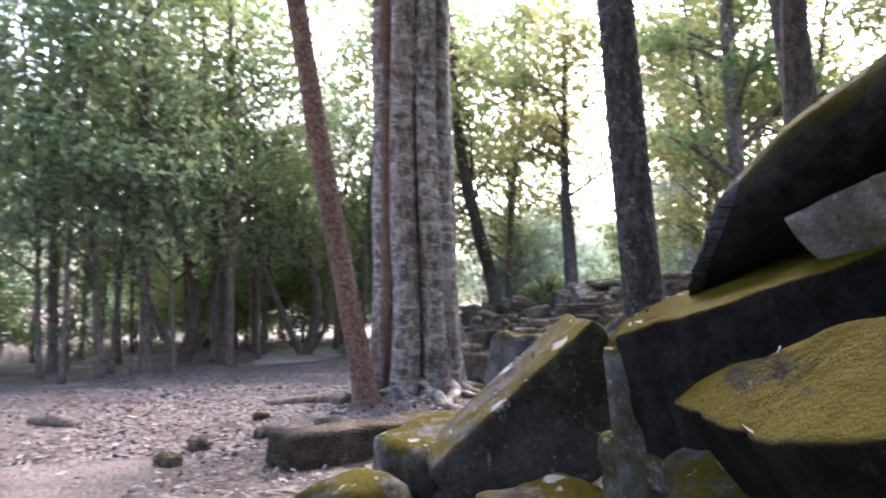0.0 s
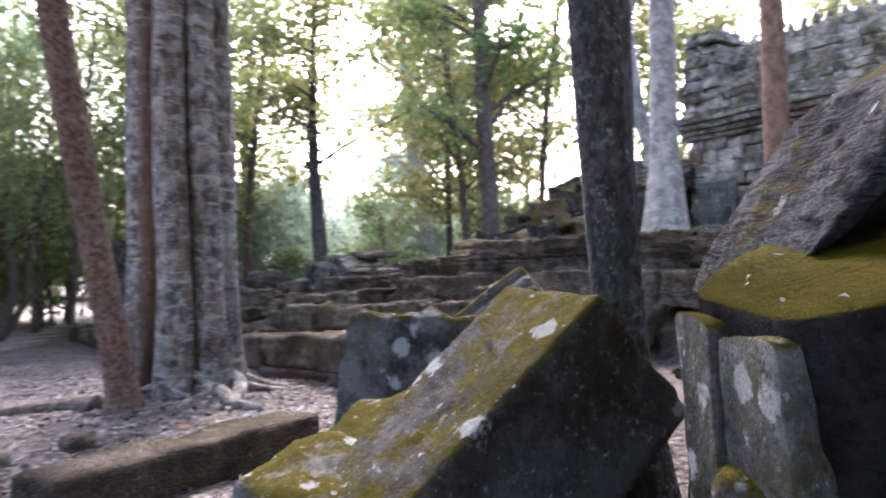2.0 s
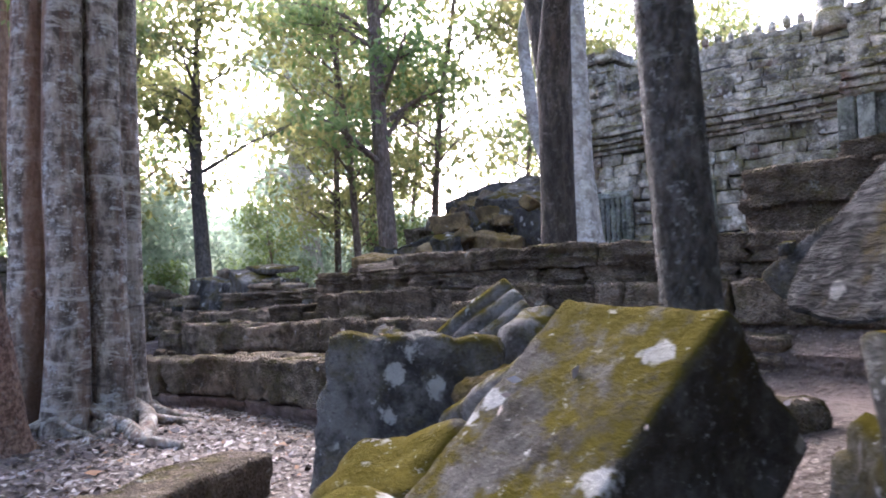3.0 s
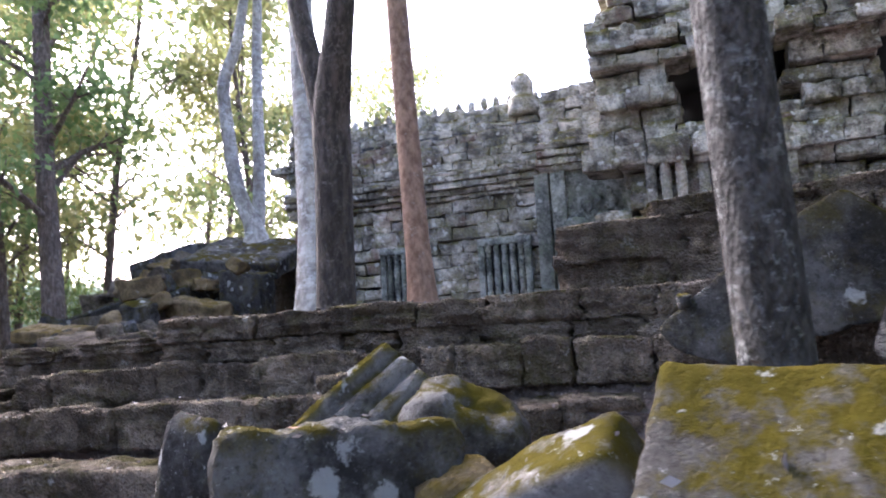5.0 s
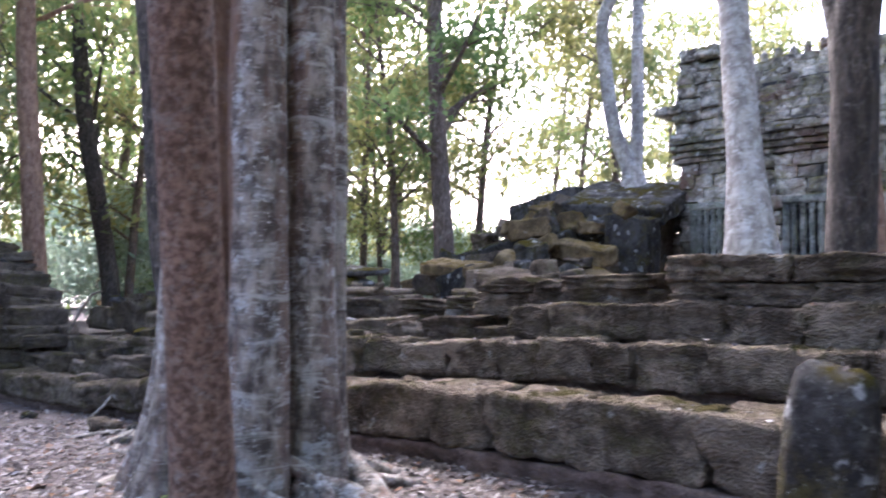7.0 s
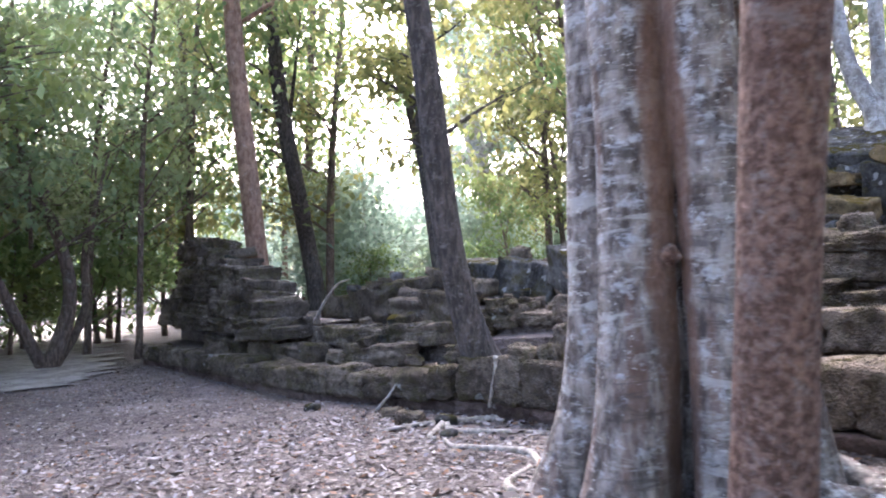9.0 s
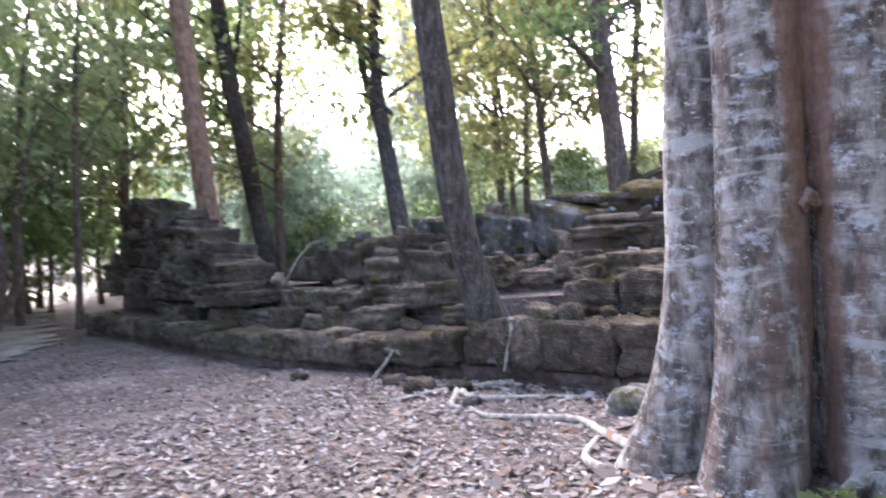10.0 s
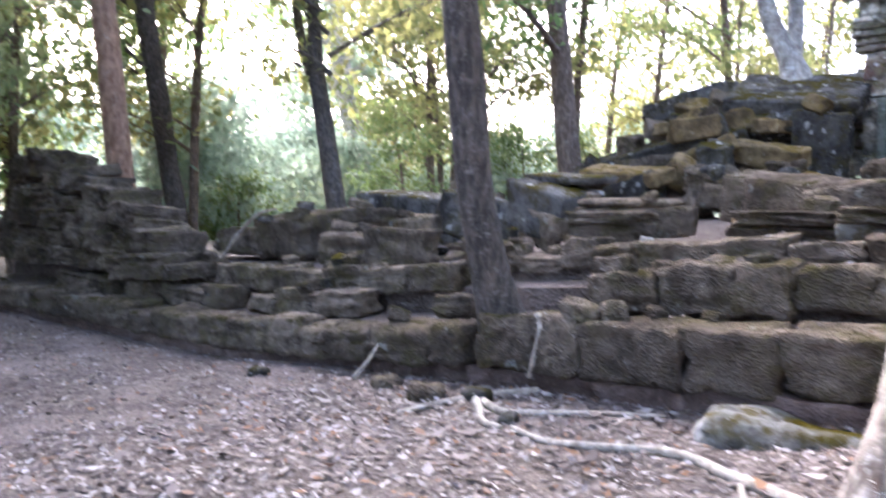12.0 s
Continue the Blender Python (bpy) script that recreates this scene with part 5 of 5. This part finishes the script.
for k, pts in enumerate((((3.1, 2.75), (3.3, 2.5), (3.45, 2.2), (3.5, 1.9)), ((3.0, 2.6), (3.2, 2.25), (3.4, 2.05), (3.42, 1.8)), ((2.9, 2.8), (3.25, 2.75), (3.5, 2.6), (3.6, 2.35)))):
    ground_root("dark_root", "dark knotted root between the fallen blocks", pts, 0.045, 0.03, BARK_DARK)
tagged(new("dead_branch", joined("dead_branch", [tube([(-12.72, 4.05, 0.72, 0.026), (-12.4, 4.08, 1.04, 0.026), (-12.08, 4.1, 1.26, 0.024), (-11.8, 4.1, 1.39, 0.02), (-11.45, 4.12, 1.45, 0.012)], 7, 5)], ROOT)), "bare pale dead branch leaning on the steps", "branch")
tagged(new("dead_stick", joined("dead_stick", [tube([(-8.5, 2.95, -0.1, 0.02), (-8.45, 3.1, 0.06, 0.018), (-8.42, 3.2, 0.2, 0.012)], 7, 4)], ROOT)), "short pale stick against the footing", "branch")
log_pts = [(-2.6, -2.4, ground_z(-2.6, -2.4) + 0.02, 0.07), (-2.4, -2.05, ground_z(-2.4, -2.05) + 0.05, 0.09), (-2.1, -1.75, ground_z(-2.1, -1.75), 0.06)]
tagged(new("sunken_log", joined("sunken_log", [tube(log_pts, 9, 5, wobble=0.3)], BARK_GREY)), "short rotting log on the leaf litter", "log")

# ---- sandy track beyond the trees ----
pv, pf = [], []
track = smooth_line([(-16.5, -0.2, 0.8), (-20, 0.5, 1.4), (-25, 0.9, 1.7), (-33, 2.0, 2.6), (-46, 3.0, 6.0)], 8)
for i, a in enumerate(track):
    for s in (-1, 0, 1):
        y = a[1] + s * a[2] * (1 + 0.35 * math.sin(i * 2.7 + s))
        pv.append((a[0], y, ground_z(a[0], y) + 0.035))
    if i:
        for s in (0, 1):
            o = i * 3 + s
            pf.append((o - 3, o, o + 1, o - 2))
tagged(new("sandy_path", mesh_of("sandy_path", pv, pf, SAND)), "pale sandy path between the trees", "path", "", "structure")

# ---- dead leaves ----
lr = np.random.RandomState(3)


def litter(name, label, centres, normals, size):
    n = len(centres)
    a = lr.uniform(0, 2 * np.pi, n)
    nz = np.asarray(normals) + lr.normal(0, 0.28, (n, 3))
    nz /= np.linalg.norm(nz, axis=1, keepdims=True)
    d = np.stack([np.cos(a), np.sin(a), np.zeros(n)], 1)
    d -= nz * (d * nz).sum(1)[:, None]
    d /= np.linalg.norm(d, axis=1, keepdims=True)
    s = np.cross(nz, d)
    ln = (size * lr.uniform(0.55, 1.5, n))[:, None]
    w = lr.uniform(0.38, 0.62, n)[:, None]
    c = np.asarray(centres) + nz * 0.012
    q = np.empty((n, 4, 3))
    curl = lr.uniform(-0.05, 0.3, n)[:, None]
    q[:, 0] = c - d * ln * 0.5 + nz * ln * curl * 0.5
    q[:, 1] = c + s * ln * w * 0.5 + nz * ln * curl * 0.4
    q[:, 2] = c + d * ln * 0.5 + nz * ln * curl * 0.7
    q[:, 3] = c - s * ln * w * 0.5
    return tagged(new(name, quads_mesh(name, q, LITTER)), label, "dead leaves", "", "stuff")


pts = []
for x0, x1, y0, y1, dens in ((-9, 0, -1.8, 3.9, 480), (-20, -9, -4, 3.2, 130), (-10, 2, -5, -1.8, 110), (0, 3.5, -0.5, 2.6, 170), (-26, -10, -10, -4, 25)):
    m = int((x1 - x0) * (y1 - y0) * dens)
    xy = np.stack([lr.uniform(x0, x1, m), lr.uniform(y0, y1, m)], 1)
    pts.append(xy[xy[:, 1] < np.interp(xy[:, 0], [-23, -7.5, 0.2, 4], [2.4, 3.4, 3.9, 3.9]) + 0.05])
pts = np.concatenate(pts)
cz = np.array([[x, y, ground_z(x, y)] for x, y in pts])
litter("leaf_litter", "dry grey-brown leaf litter covering the forest floor", cz, np.tile([0, 0, 1.0], (len(cz), 1)), 0.055)

big_pts = []
for x0, x1, y0, y1, count in ((-8.5, -0.5, -1.6, 3.5, 420), (-12, 3, -4.5, -0.5, 300), (0, 3.2, -0.3, 2.2, 110)):
    big_pts += [(x, y, ground_z(x, y) + 0.012) for x, y in zip(lr.uniform(x0, x1, count), lr.uniform(y0, y1, count)) if y < np.interp(x, [-23, -7.5, 0.2, 4], [2.4, 3.4, 3.9, 3.9])]
litter("broad_dead_leaves", "broad pale curled dead leaves on the soil", big_pts, np.tile([0, 0, 1.0], (len(big_pts), 1)), 0.10)

# a few green seedlings and a white pebble
sr = np.random.RandomState(9)
for x, y, s in ((-2.95, 1.42, 0.11), (-2.86, 1.5, 0.09), (-3.02, 1.52, 0.08)):
    z = ground_z(x, y)
    sprig = empty("seedling", pose(x, y, z), "small green seedling at the tree foot", "plant", "seedlings")
    part("stalk", joined("stalk", [tube([(0, 0, -0.02, 0.004), (0.01, 0, s * 0.6, 0.003), (0.02, 0.01, s, 0.002)], 5, 2)], BARK_GREY), sprig)
    part("foliage", quads_mesh("foliage", leaf_quads(sr.normal(0, 0.05, (16, 3)) * np.array([1, 1, 0.4]) + np.array([0.01, 0, s * 0.85]), 0.075, sr), LEAF_GREEN), sprig)
stone_thing("white_pebble", "small white stone lying on the steps", "stone", (-7.1, 5.82, 1.12), (0.16, 0.1, 0.1), (0, 10, 30), BARK_WHITE, 5, 0.03, 0.015, 2)

bpy.context.view_layer.update()
dg = bpy.context.evaluated_depsgraph_get()
rc, rn = [], []
for x0, x1, y0, y1, count in ((-9, 0.5, 3.5, 5.6, 700), (0, 5.8, 1.2, 5.2, 300), (-17, -9, 2.6, 5.5, 260), (-2, 5, 5, 6, 130)):
    for _ in range(count):
        x, y = lr.uniform(x0, x1), lr.uniform(y0, y1)
        ok, place, nrm, _, ob, _ = scene.ray_cast(dg, Vector((x, y, 3.2)), Vector((0, 0, -1)))
        if ok and nrm.z > 0.6 and place.z < 2.4 and ob.name.split(".")[0] not in ("crown", "trunk", "branchwork", "stem"):
            rc.append(tuple(place))
            rn.append(tuple(nrm))
heap_r = np.random.RandomState(29)
for i in range(26):
    x, y = heap_r.uniform(-12.2, -7.6), heap_r.uniform(11.2, 15.0)
    ok, place, nrm, _, ob, _ = scene.ray_cast(dg, Vector((x, y, 5.5)), Vector((0, 0, -1)))
    if ok and ob.name.split(".")[0] in ("fallen_block", "ground", "ochre_slab", "terrace"):
        w = heap_r.uniform(0.45, 1.05)
        stone_thing("tumbled_block", ("grey tumbled block with pale lichen", "ochre tumbled block with yellow moss", "brown tumbled block of laterite")[i % 3], "stone block", (x, y, place.z + 0.1), (w, heap_r.uniform(0.4, 0.7), heap_r.uniform(0.25, 0.5)),
                    (heap_r.uniform(-25, 30), heap_r.uniform(-30, 25), heap_r.uniform(-40, 40)), (BOULDER, OCHRE, LATERITE)[i % 3], 9, 0.03, 0.05, i, G1, freq=2.4)
rubble_kinds = [rock_mesh("rubble_stone", (1.3, 1.0, 0.75), m, 6, 0.13, 0.13, 70 + i, freq=1.6) for i, m in enumerate((LATERITE, LATERITE, BOULDER, LATERITE))]
qr = np.random.RandomState(17)
for x0, x1, y0, y1, count, lo, hi in ((-13, -5.4, 3.5, 5.3, 46, 0.09, 0.26), (-16, -5, 5.4, 8.5, 34, 0.12, 0.34), (-20, -13, 3.0, 4.6, 14, 0.12, 0.3), (-12, -5.5, 9, 12.5, 26, 0.15, 0.4), (0.3, 2.4, 3.3, 4.9, 14, 0.08, 0.2)):
    for _ in range(count):
        x, y, size = qr.uniform(x0, x1), qr.uniform(y0, y1), qr.uniform(lo, hi)
        ok, place, nrm, _, ob, _ = scene.ray_cast(dg, Vector((x, y, 3.2)), Vector((0, 0, -1)))
        if ok and nrm.z > 0.5 and ob.name.split(".")[0] not in ("crown", "trunk", "branchwork", "stem"):
            bit = new("rubble_stone", rubble_kinds[qr.randint(4)])
            bit.matrix_world = pose(place.x, place.y, place.z + size * 0.22, qr.uniform(-16, 16), qr.uniform(-16, 16), qr.uniform(0, 360)) @ Matrix.Diagonal((size, size * qr.uniform(0.7, 1.1), size * qr.uniform(0.7, 1.1), 1))
            tagged(bit, "rough brown broken stone on the ruined steps", "stone", "broken stones of the terrace")
litter("fallen_leaves", "scattered dry leaves lying on the stones", rc, rn, 0.042)
